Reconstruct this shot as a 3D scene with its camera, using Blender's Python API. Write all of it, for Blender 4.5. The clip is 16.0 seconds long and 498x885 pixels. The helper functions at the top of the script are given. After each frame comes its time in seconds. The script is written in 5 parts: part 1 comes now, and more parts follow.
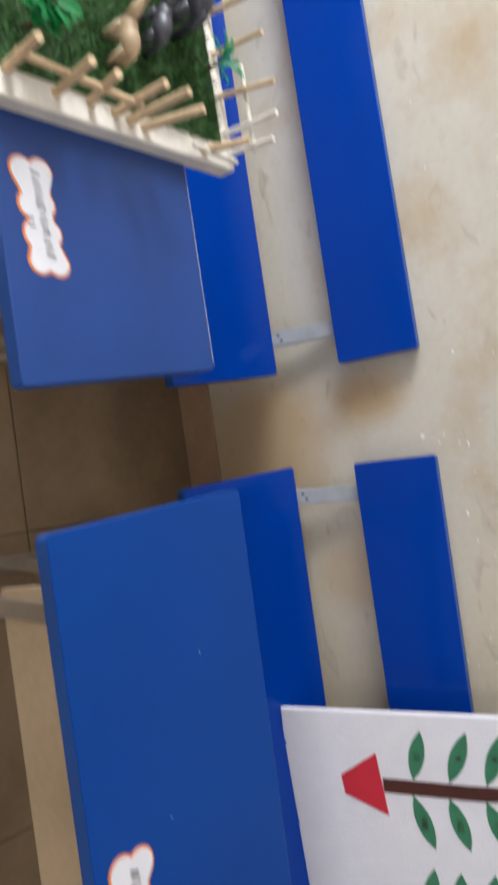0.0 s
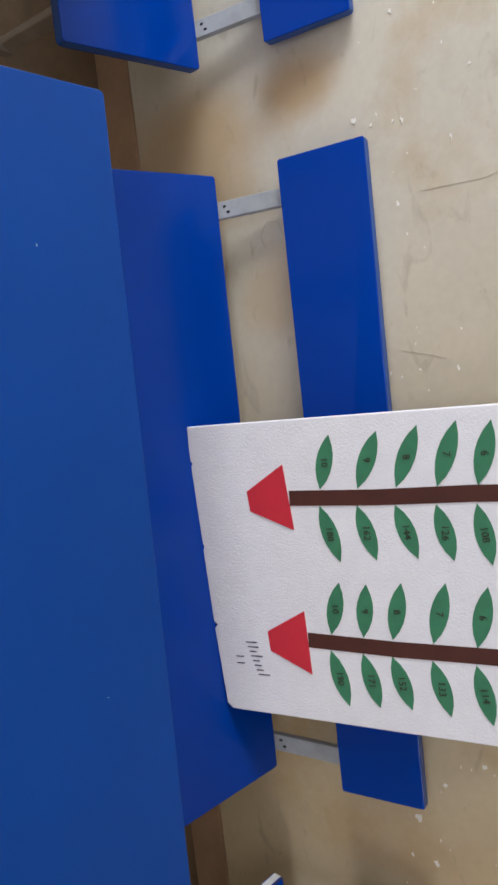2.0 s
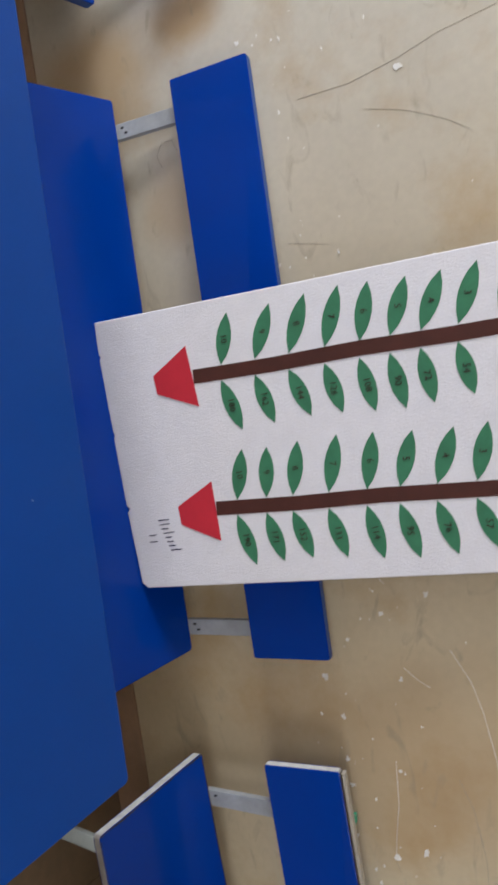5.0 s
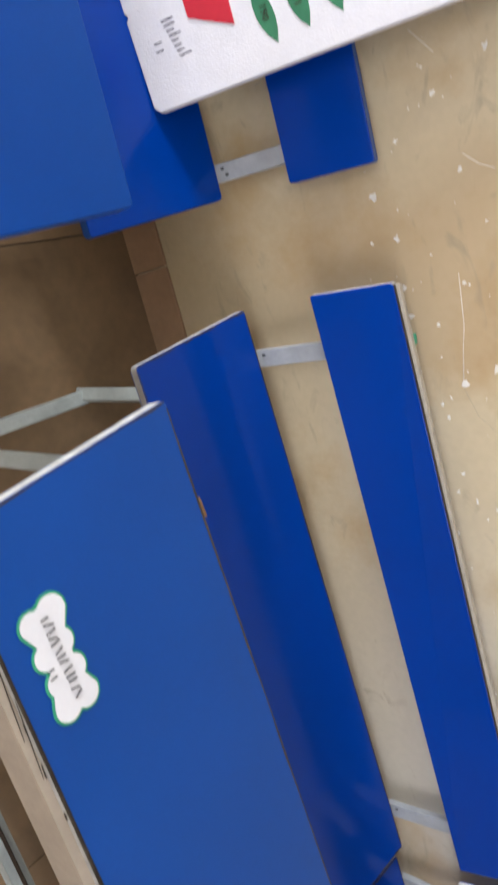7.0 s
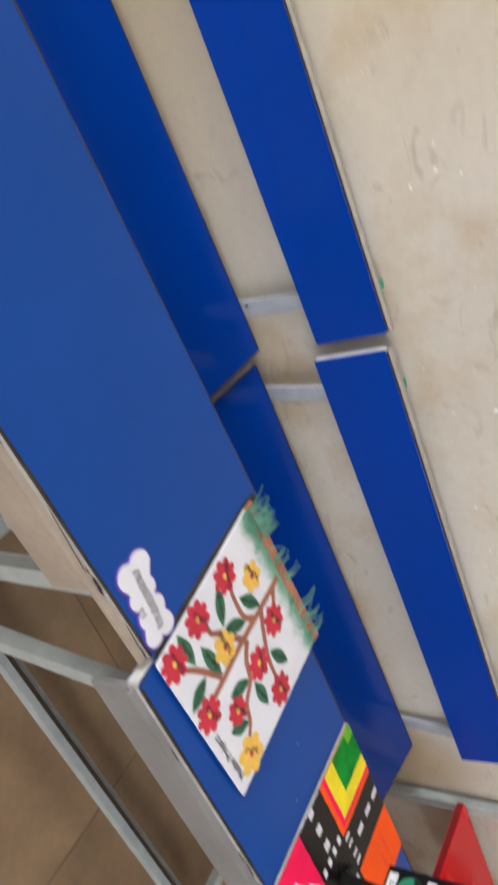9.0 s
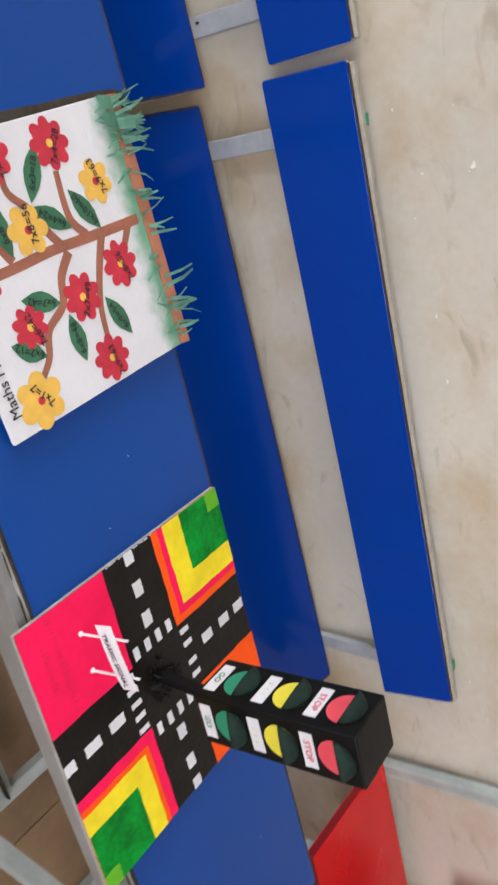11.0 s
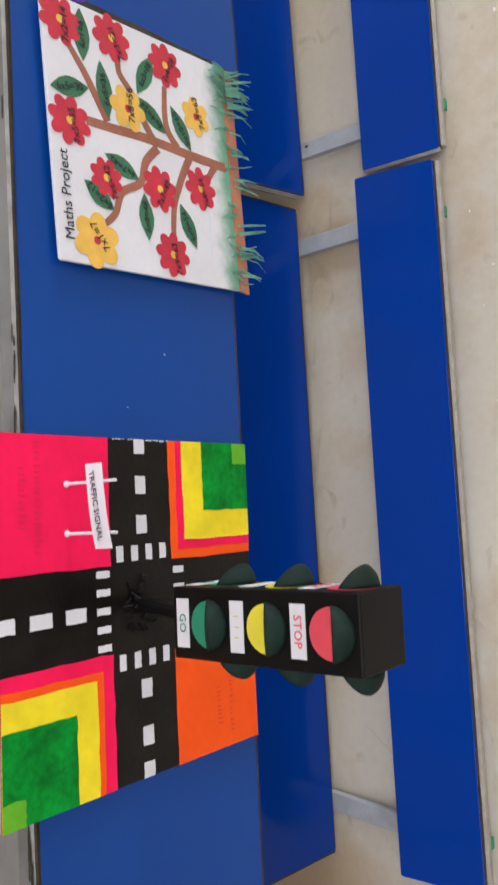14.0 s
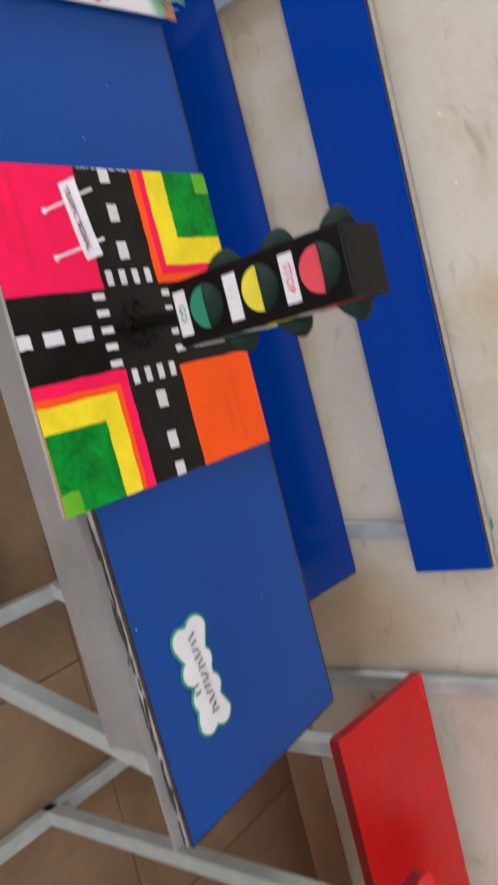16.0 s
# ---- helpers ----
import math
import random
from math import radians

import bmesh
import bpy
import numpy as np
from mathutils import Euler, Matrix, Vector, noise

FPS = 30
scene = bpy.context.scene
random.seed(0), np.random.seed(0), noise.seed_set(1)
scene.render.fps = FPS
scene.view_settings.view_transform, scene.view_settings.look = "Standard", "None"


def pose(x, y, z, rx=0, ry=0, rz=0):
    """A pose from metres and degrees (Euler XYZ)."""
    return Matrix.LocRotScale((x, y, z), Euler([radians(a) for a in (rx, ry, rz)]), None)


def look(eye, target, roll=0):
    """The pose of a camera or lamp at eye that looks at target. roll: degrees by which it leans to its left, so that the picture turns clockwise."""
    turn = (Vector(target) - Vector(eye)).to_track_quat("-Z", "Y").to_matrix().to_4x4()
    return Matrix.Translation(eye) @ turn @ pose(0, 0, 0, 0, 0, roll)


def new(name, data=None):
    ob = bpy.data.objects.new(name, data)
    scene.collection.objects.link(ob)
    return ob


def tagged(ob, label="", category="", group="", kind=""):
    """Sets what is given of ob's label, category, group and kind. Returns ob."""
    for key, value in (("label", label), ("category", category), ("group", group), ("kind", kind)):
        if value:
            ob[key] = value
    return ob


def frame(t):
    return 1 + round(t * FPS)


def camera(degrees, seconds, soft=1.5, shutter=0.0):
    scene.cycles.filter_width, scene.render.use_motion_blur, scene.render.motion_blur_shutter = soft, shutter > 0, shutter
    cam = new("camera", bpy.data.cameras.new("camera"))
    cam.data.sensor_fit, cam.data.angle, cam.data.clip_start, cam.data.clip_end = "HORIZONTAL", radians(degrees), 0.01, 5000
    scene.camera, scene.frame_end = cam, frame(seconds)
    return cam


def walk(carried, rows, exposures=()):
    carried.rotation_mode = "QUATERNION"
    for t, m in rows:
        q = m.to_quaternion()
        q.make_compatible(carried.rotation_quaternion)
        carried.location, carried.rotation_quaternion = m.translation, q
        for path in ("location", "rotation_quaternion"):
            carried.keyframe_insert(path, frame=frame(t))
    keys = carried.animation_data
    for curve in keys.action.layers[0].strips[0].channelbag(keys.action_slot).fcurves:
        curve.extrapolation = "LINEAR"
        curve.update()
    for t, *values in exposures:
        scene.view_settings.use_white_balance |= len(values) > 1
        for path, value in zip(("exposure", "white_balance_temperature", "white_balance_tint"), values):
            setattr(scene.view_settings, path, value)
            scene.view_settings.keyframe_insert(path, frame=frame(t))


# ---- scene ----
cam = camera(36.7, 16.0, soft=2.7, shutter=0.4)
PATH = [
    (0, (0.472, 0.776, 1.414), (0.346, 2.349, 0.184), 78.7),
    (0.5, (0.674, 0.885, 1.401), (0.742, 2.448, 0.155), 82.5),
    (1, (0.812, 0.992, 1.424), (0.973, 2.512, 0.134), 84.2),
    (1.5, (0.899, 1.007, 1.414), (1.060, 2.531, 0.128), 84.9),
    (2, (0.948, 1.005, 1.424), (1.022, 2.542, 0.148), 84.9),
    (2.5, (0.977, 1.003, 1.422), (0.996, 2.548, 0.154), 83.9),
    (3, (1.046, 0.996, 1.445), (1.047, 2.585, 0.229), 83.2),
    (3.5, (1.116, 0.988, 1.519), (1.144, 2.689, 0.468), 83.3),
    (3.7, (1.135, 0.974, 1.525), (1.167, 2.716, 0.542), 83.4),
    (5.8, (1.463, 0.846, 1.397), (1.521, 2.477, 0.242), 79.7),
    (6, (1.537, 0.876, 1.385), (1.695, 2.47, 0.188), 80.8),
    (6.5, (1.739, 0.949, 1.37), (2.048, 2.478, 0.119), 83.7),
    (7, (1.904, 0.954, 1.355), (2.29, 2.451, 0.086), 84.0),
    (7.5, (2.1, 0.88, 1.338), (2.522, 2.39, 0.096), 83.7),
    (8, (2.346, 0.794, 1.352), (2.82, 2.353, 0.192), 83.1),
    (8.5, (2.536, 0.82, 1.35), (3.127, 2.35, 0.206), 83.2),
    (9, (2.768, 0.896, 1.339), (3.589, 2.32, 0.199), 85.3),
    (9.5, (2.945, 0.941, 1.339), (3.891, 2.283, 0.197), 84.9),
    (9.8, (3.054, 0.952, 1.342), (4.014, 2.276, 0.191), 85.4),
    (10, (3.128, 0.943, 1.33), (4.083, 2.275, 0.184), 86.3),
    (10.2, (3.22, 0.938, 1.33), (4.176, 2.28, 0.197), 88.8),
    (12.3, (3.773, 1.014, 1.278), (3.662, 2.582, 0.042), 87.3),
    (12.5, (3.804, 0.997, 1.284), (3.651, 2.562, 0.049), 87.5),
    (13, (3.898, 0.968, 1.278), (3.695, 2.504, 0.013), 86.0),
    (13.5, (3.963, 0.955, 1.281), (3.753, 2.482, 0.006), 83.8),
    (14, (4.013, 0.948, 1.284), (3.806, 2.479, 0.013), 82.7),
    (14.5, (4.054, 0.934, 1.287), (3.894, 2.483, 0.031), 82.6),
    (15, (4.085, 0.919, 1.276), (3.987, 2.468, 0.015), 82.3),
    (15.5, (4.127, 0.898, 1.273), (4.094, 2.449, 0.011), 81.0),
    (16, (4.194, 0.87, 1.279), (4.374, 2.425, 0.034), 80.2),
]
walk(cam, [(t, look(eye, target, roll)) for t, eye, target, roll in PATH],
     [(0.0, -0.57), (1.0, -0.46), (2.5, -0.54), (3.5, -0.68), (6.0, -0.29), (7.0, 0.2), (8.5, 0.2), (9.5, 0.22), (10.0, 0.25), (12.5, 0.22), (15.0, 0.12), (16.0, 0.18)])

# ---- light ----
world = bpy.data.worlds.new("world")
scene.world = world
world.use_nodes = True
wn = world.node_tree.nodes
sky = wn.new("ShaderNodeTexSky")
sky.sky_type, sky.sun_disc, sky.sun_elevation, sky.sun_rotation = "NISHITA", False, radians(48), radians(250)
world.node_tree.links.new(sky.outputs[0], wn["Background"].inputs[0])
wn["Background"].inputs[1].default_value = 0.12


def window_lamp(x, y, z, target, w, h, power, colour):
    data = bpy.data.lights.new("window_light", "AREA")
    data.shape, data.size, data.size_y, data.energy, data.color = "RECTANGLE", w, h, power, colour
    ob = new("window_light", data)
    ob.matrix_world = look((x, y, z), target)
    return ob


window_lamp(-2.55, 1.15, 2.1, (2.0, 1.9, 0.5), 0.9, 1.5, 215, (0.91, 0.945, 1.0))
window_lamp(-2.55, -0.9, 2.1, (2.0, 0.8, 0.6), 1.0, 1.6, 30, (0.91, 0.94, 1.0))
# south lamps and their windows are unseen, added and placed to brighten seats and wall
window_lamp(1.1, -1.55, 2.5, (1.3, 2.2, 0.5), 1.8, 1.1, 38, (0.93, 0.935, 0.98))
window_lamp(4.1, -1.55, 2.5, (4.0, 2.2, 0.5), 1.8, 1.1, 52, (0.94, 0.935, 1.0))
window_lamp(6.7, -1.55, 2.5, (5.6, 2.2, 0.5), 1.8, 1.1, 44, (0.94, 0.935, 1.0))

# ---- materials ----
def mat(name, colour, rough=0.6, vary=0.12, scale=8.0, grain=90.0, bump=0.1, metal=0.0, spec=0.5, second=None, amount=0.5, random_tone=0.0):
    """A painted or natural surface: tone varies at two scales, fine relief; second: the colour of stains."""
    m = bpy.data.materials.new(name)
    m.use_nodes = True
    n, l = m.node_tree.nodes, m.node_tree.links
    b = n["Principled BSDF"]
    co = n.new("ShaderNodeTexCoord")
    big, fine = n.new("ShaderNodeTexNoise"), n.new("ShaderNodeTexNoise")
    big.inputs["Scale"].default_value, big.inputs["Detail"].default_value = scale, 6
    fine.inputs["Scale"].default_value, fine.inputs["Detail"].default_value = grain, 4
    l.new(co.outputs["Object"], big.inputs["Vector"])
    l.new(co.outputs["Object"], fine.inputs["Vector"])
    ramp = n.new("ShaderNodeValToRGB")
    ramp.color_ramp.elements[0].position, ramp.color_ramp.elements[1].position = 0.35, 0.68
    lo = [c * (1 - vary) for c in colour] if second is None else [c * (1 - amount) + s * amount for c, s in zip(colour, second)]
    ramp.color_ramp.elements[0].color = (*lo, 1)
    ramp.color_ramp.elements[1].color = (*[min(1, c * (1 + vary * 0.5)) for c in colour], 1)
    l.new(big.outputs["Fac"], ramp.inputs["Fac"])
    mix = n.new("ShaderNodeMix")
    mix.data_type, mix.blend_type = "RGBA", "MULTIPLY"
    mix.inputs["Factor"].default_value = 1.0
    tone = n.new("ShaderNodeMapRange")
    tone.inputs["From Min"].default_value, tone.inputs["From Max"].default_value = 0.3, 0.7
    tone.inputs["To Min"].default_value, tone.inputs["To Max"].default_value = 1 - vary * 0.6, 1.0
    l.new(fine.outputs["Fac"], tone.inputs["Value"])
    l.new(ramp.outputs["Color"], mix.inputs["A"])
    l.new(tone.outputs["Result"], mix.inputs["B"])
    last = mix.outputs["Result"]
    if random_tone:
        info = n.new("ShaderNodeObjectInfo")
        rr = n.new("ShaderNodeMapRange")
        rr.inputs["To Min"].default_value, rr.inputs["To Max"].default_value = 1 - random_tone, 1.0
        l.new(info.outputs["Random"], rr.inputs["Value"])
        mul = n.new("ShaderNodeMix")
        mul.data_type, mul.blend_type = "RGBA", "MULTIPLY"
        mul.inputs["Factor"].default_value = 1.0
        l.new(last, mul.inputs["A"])
        l.new(rr.outputs["Result"], mul.inputs["B"])
        last = mul.outputs["Result"]
    l.new(last, b.inputs["Base Color"])
    rg = n.new("ShaderNodeMapRange")
    rg.inputs["To Min"].default_value, rg.inputs["To Max"].default_value = max(0.03, rough - 0.08), min(1, rough + 0.1)
    l.new(big.outputs["Fac"], rg.inputs["Value"])
    l.new(rg.outputs["Result"], b.inputs["Roughness"])
    b.inputs["Metallic"].default_value = metal
    b.inputs["Specular IOR Level"].default_value = spec
    if bump:
        bp = n.new("ShaderNodeBump")
        bp.inputs["Strength"].default_value, bp.inputs["Distance"].default_value = bump, 0.002
        l.new(fine.outputs["Fac"], bp.inputs["Height"])
        l.new(bp.outputs["Normal"], b.inputs["Normal"])
    return m


def plaster():
    """Old cream wall paint: blotches, brown rubbed patches, cast shadows painted as brown tints, fine scratches."""
    m = mat("cream_wall_paint", (0.59, 0.55, 0.468), 0.5, 0.10, 1.7, 60, 0.15, spec=0.4)
    n, l = m.node_tree.nodes, m.node_tree.links
    b = n["Principled BSDF"]
    base = b.inputs["Base Color"].links[0].from_socket
    co = n.new("ShaderNodeTexCoord")
    st = n.new("ShaderNodeTexNoise")
    st.inputs["Scale"].default_value, st.inputs["Detail"].default_value, st.inputs["Roughness"].default_value = 3.3, 8, 0.62
    l.new(co.outputs["Object"], st.inputs["Vector"])
    rp = n.new("ShaderNodeValToRGB")
    rp.color_ramp.elements[0].position, rp.color_ramp.elements[1].position = 0.52, 0.78
    rp.color_ramp.elements[0].color, rp.color_ramp.elements[1].color = (0, 0, 0, 1), (0.95, 0.95, 0.95, 1)
    l.new(st.outputs["Fac"], rp.inputs["Fac"])
    mx = n.new("ShaderNodeMix")
    mx.data_type = "RGBA"
    l.new(rp.outputs["Color"], mx.inputs["Factor"])
    l.new(base, mx.inputs["A"])
    mx.inputs["B"].default_value = (0.43, 0.31, 0.17, 1)
    # the middle stretch has yellowed more than the rest
    sx = n.new("ShaderNodeSeparateXYZ")
    l.new(co.outputs["Object"], sx.inputs["Vector"])
    up, dn, both = n.new("ShaderNodeMapRange"), n.new("ShaderNodeMapRange"), n.new("ShaderNodeMath")
    up.interpolation_type = dn.interpolation_type = "SMOOTHSTEP"
    for node, f0, f1, t0, t1 in ((up, 0.3, 1.5, 0, 1), (dn, 2.3, 3.3, 1, 0)):
        for key, value in (("From Min", f0), ("From Max", f1), ("To Min", t0), ("To Max", t1)):
            node.inputs[key].default_value = value
        l.new(sx.outputs["X"], node.inputs["Value"])
    both.operation = "MULTIPLY"
    l.new(up.outputs["Result"], both.inputs[0])
    l.new(dn.outputs["Result"], both.inputs[1])
    aged = n.new("ShaderNodeMix")
    aged.data_type, aged.blend_type = "RGBA", "MULTIPLY"
    l.new(both.outputs["Value"], aged.inputs["Factor"])
    l.new(mx.outputs["Result"], aged.inputs["A"])
    aged.inputs["B"].default_value = (1.0, 0.90, 0.72, 1)
    # brown stains, plus shadows of bench ends and board painted as brown patches
    last = aged.outputs["Result"]
    wob = n.new("ShaderNodeTexNoise")
    wob.inputs["Scale"].default_value, wob.inputs["Detail"].default_value = 6, 6
    l.new(co.outputs["Object"], wob.inputs["Vector"])
    for cx, cz, sx_, sz, r, amount in ((0.36, 0.24, 1.0, 0.7, 0.24, 0.75), (0.30, 0.58, 1.4, 1.0, 0.13, 0.8), (1.98, 0.86, 0.75, 0.4, 0.21, 0.5), (0.70, 0.46, 1.0, 1.0, 0.12, 0.5), (1.87, 0.3, 1.0, 0.7, 0.24, 0.12), (3.42, 0.44, 1.0, 0.8, 0.08, 0.4), (4.84, 0.3, 1, 0.6, 0.17, 0.65)):
        off, dist, add, fall, tint = n.new("ShaderNodeMapping"), n.new("ShaderNodeVectorMath"), n.new("ShaderNodeMath"), n.new("ShaderNodeMapRange"), n.new("ShaderNodeMix")
        off.inputs["Location"].default_value, off.inputs["Scale"].default_value = (-cx * sx_, 0, -cz * sz), (sx_, 0, sz)
        l.new(co.outputs["Object"], off.inputs["Vector"])
        dist.operation = "LENGTH"
        l.new(off.outputs["Vector"], dist.inputs[0])
        add.operation = "MULTIPLY_ADD"
        l.new(wob.outputs["Fac"], add.inputs[0])
        add.inputs[1].default_value = r * 0.9
        l.new(dist.outputs["Value"], add.inputs[2])
        fall.interpolation_type = "SMOOTHSTEP"
        for key, value in (("From Min", r * 0.75), ("From Max", r * 1.5), ("To Min", amount), ("To Max", 0)):
            fall.inputs[key].default_value = value
        l.new(add.outputs["Value"], fall.inputs["Value"])
        tint.data_type = "RGBA"
        l.new(fall.outputs["Result"], tint.inputs["Factor"])
        l.new(last, tint.inputs["A"])
        tint.inputs["B"].default_value = (0.43, 0.29, 0.15, 1)
        last = tint.outputs["Result"]
    # small dark scuffs
    sp = n.new("ShaderNodeTexNoise")
    sp.inputs["Scale"].default_value, sp.inputs["Detail"].default_value, sp.inputs["Distortion"].default_value = 14, 5, 1.2
    mp = n.new("ShaderNodeMapping")
    mp.inputs["Scale"].default_value = (0.6, 1, 1.3)
    l.new(co.outputs["Object"], mp.inputs["Vector"])
    l.new(mp.outputs["Vector"], sp.inputs["Vector"])
    r2 = n.new("ShaderNodeValToRGB")
    r2.color_ramp.elements[0].position, r2.color_ramp.elements[1].position = 0.61, 0.74
    r2.color_ramp.elements[0].color, r2.color_ramp.elements[1].color = (0, 0, 0, 1), (0.55, 0.55, 0.55, 1)
    l.new(sp.outputs["Fac"], r2.inputs["Fac"])
    m2 = n.new("ShaderNodeMix")
    m2.data_type = "RGBA"
    l.new(r2.outputs["Color"], m2.inputs["Factor"])
    l.new(last, m2.inputs["A"])
    m2.inputs["B"].default_value = (0.33, 0.28, 0.2, 1)
    l.new(m2.outputs["Result"], b.inputs["Base Color"])
    return m


WALL = plaster()
CEIL = mat("white_ceiling_paint", (0.75, 0.74, 0.7), 0.8)
TILE = mat("brown_floor_tile", (0.262, 0.172, 0.096), 0.38, 0.22, 6, 45, 0.08, random_tone=0.12)
GROUT = mat("dark_grout", (0.09, 0.07, 0.05), 0.9)
SKIRT = mat("brown_skirting_tile", (0.37, 0.235, 0.145), 0.4, 0.2, 5, 50, 0.08)
BLUE = mat("blue_laminate", (0.0, 0.037, 0.30), 0.14, 0.05, 3, 220, 0.01, spec=0.2)
# desktop copy of the blue, its colour lightened for reflected window sheen
BLUE_SHEEN = mat("sheen_blue_laminate", (0.001, 0.056, 0.295), 0.4, 0.08, 3, 220, 0.03, spec=0.27)
# second desktop's blue, darkened for the shade of a person standing over it
BLUE_SHADED = mat("shaded_blue_laminate", (0.0003, 0.047, 0.265), 0.32, 0.06, 3, 220, 0.02, spec=0.2)
BLUE_DULL = mat("dull_rubbed_blue_laminate", (0.008, 0.05, 0.235), 0.45, 0.12, 5, 220, 0.04, spec=0.4)
BLUE_EDGE = mat("blue_edge_band", (0.003, 0.07, 0.31), 0.4, 0.15, 9, 120, 0.05)
WORN = mat("worn_white_edge_band", (0.43, 0.42, 0.40), 0.6, 0.2, 45, 150, 0.3, second=(0.2, 0.16, 0.12), amount=0.4)
DARK_EDGE = mat("chipped_dark_edge", (0.035, 0.028, 0.023), 0.9, 0.4, 40, 150, 0.4, spec=0.15, second=(0.16, 0.13, 0.10), amount=0.3)
APRON = mat("grey_cream_panel", (0.26, 0.255, 0.25), 0.5, 0.16, 9, 80, 0.1)
APRON_WARM = mat("beige_panel", (0.41, 0.345, 0.275), 0.5, 0.16, 9, 80, 0.1)
APRON_TAN = mat("tan_panel", (0.46, 0.35, 0.23), 0.55, 0.15, 4, 80, 0.1)
STEEL = mat("grey_painted_steel", (0.40, 0.44, 0.425), 0.4, 0.16, 18, 120, 0.1, spec=0.5)
# steel under the first two desks, with the shade there put into its colour
STEEL_SHADED = mat("shaded_painted_steel", (0.25, 0.205, 0.16), 0.5, 0.2, 14, 120, 0.1)
STRAP = mat("grey_steel_strap", (0.38, 0.40, 0.42), 0.4, 0.15, 20, 120, 0.1)
END_BAND = mat("white_end_band", (0.62, 0.63, 0.62), 0.55, 0.2, 45, 150, 0.3, second=(0.34, 0.30, 0.25), amount=0.4)
BLACK = mat("black_hole", (0.015, 0.015, 0.015), 0.7)
POST_CAP = mat("green_plastic_cap", (0.02, 0.30, 0.17), 0.5, 0.2, 30)
CAP = mat("green_rubber_cap", (0.12, 0.3, 0.25), 0.6)
RED = mat("red_laminate", (0.72, 0.007, 0.010), 0.25, 0.10, 4, 200, 0.03, spec=0.22)
RED_EDGE = mat("dark_red_edge", (0.22, 0.006, 0.01), 0.4, 0.15)
CHANNEL_SHADE = mat("dark_channel_shade", (0.04, 0.028, 0.02), 0.9, 0.25, 60, 200, 0.3, spec=0.1)
FOAM = mat("white_polystyrene", (0.735, 0.725, 0.77), 0.75, 0.03, 30, 260, 0.4, spec=0.3)


def beaded(m):
    """Adds the relief of pressed polystyrene beads."""
    n, l = m.node_tree.nodes, m.node_tree.links
    b = n["Principled BSDF"]
    old = b.inputs["Normal"].links[0].from_socket
    co, cell, dent = n.new("ShaderNodeTexCoord"), n.new("ShaderNodeTexVoronoi"), n.new("ShaderNodeTexNoise")
    cell.inputs["Scale"].default_value = 210
    dent.inputs["Scale"].default_value, dent.inputs["Detail"].default_value = 26, 6
    for node in (cell, dent):
        l.new(co.outputs["Object"], node.inputs["Vector"])
    add = n.new("ShaderNodeMath")
    add.operation = "MULTIPLY_ADD"
    l.new(dent.outputs["Fac"], add.inputs[0])
    add.inputs[1].default_value = 0.5
    l.new(cell.outputs["Distance"], add.inputs[2])
    bp = n.new("ShaderNodeBump")
    bp.invert = True
    bp.inputs["Strength"].default_value, bp.inputs["Distance"].default_value = 0.22, 0.0012
    l.new(add.outputs["Value"], bp.inputs["Height"])
    l.new(old, bp.inputs["Normal"])
    l.new(bp.outputs["Normal"], b.inputs["Normal"])


beaded(FOAM)
FOAM_EDGE = mat("yellowed_polystyrene", (0.82, 0.77, 0.69), 0.8, 0.14, 14, 160, 0.4, spec=0.3)
PAPER = mat("white_paper", (0.71, 0.71, 0.755), 0.7, 0.05, 10, 150, 0.08, spec=0.3)
LEAF_PAPER = mat("green_craft_paper", (0.045, 0.20, 0.105), 0.7, 0.12, 30, 200, 0.08, spec=0.3)
STEM_PAPER = mat("brown_craft_paper", (0.075, 0.022, 0.016), 0.7, 0.15, 20, 200, 0.08, spec=0.3)
RED_PAPER = mat("red_craft_paper", (0.56, 0.025, 0.045), 0.65, 0.08, 15, 200, 0.05, spec=0.3)
INK = mat("black_ink", (0.02, 0.02, 0.03), 0.7)
GREY_INK = mat("blue_black_ink", (0.035, 0.035, 0.09), 0.7)
BROWN_INK = mat("dark_brown_ink", (0.025, 0.012, 0.008), 0.7)
FLOWER_RED = mat("crimson_flower_paint", (0.58, 0.026, 0.055), 0.65, 0.15, 40)
FLOWER_YELLOW = mat("yellow_flower_paint", (0.84, 0.50, 0.09), 0.65, 0.12, 40)
BRANCH = mat("brown_branch_paint", (0.36, 0.13, 0.08), 0.7, 0.2, 30)
LEAF_PAINT = mat("green_leaf_paint", (0.04, 0.17, 0.085), 0.7, 0.2, 30)
GRASS_PAPER = mat("pale_green_paper", (0.22, 0.52, 0.38), 0.6, 0.3, 30)


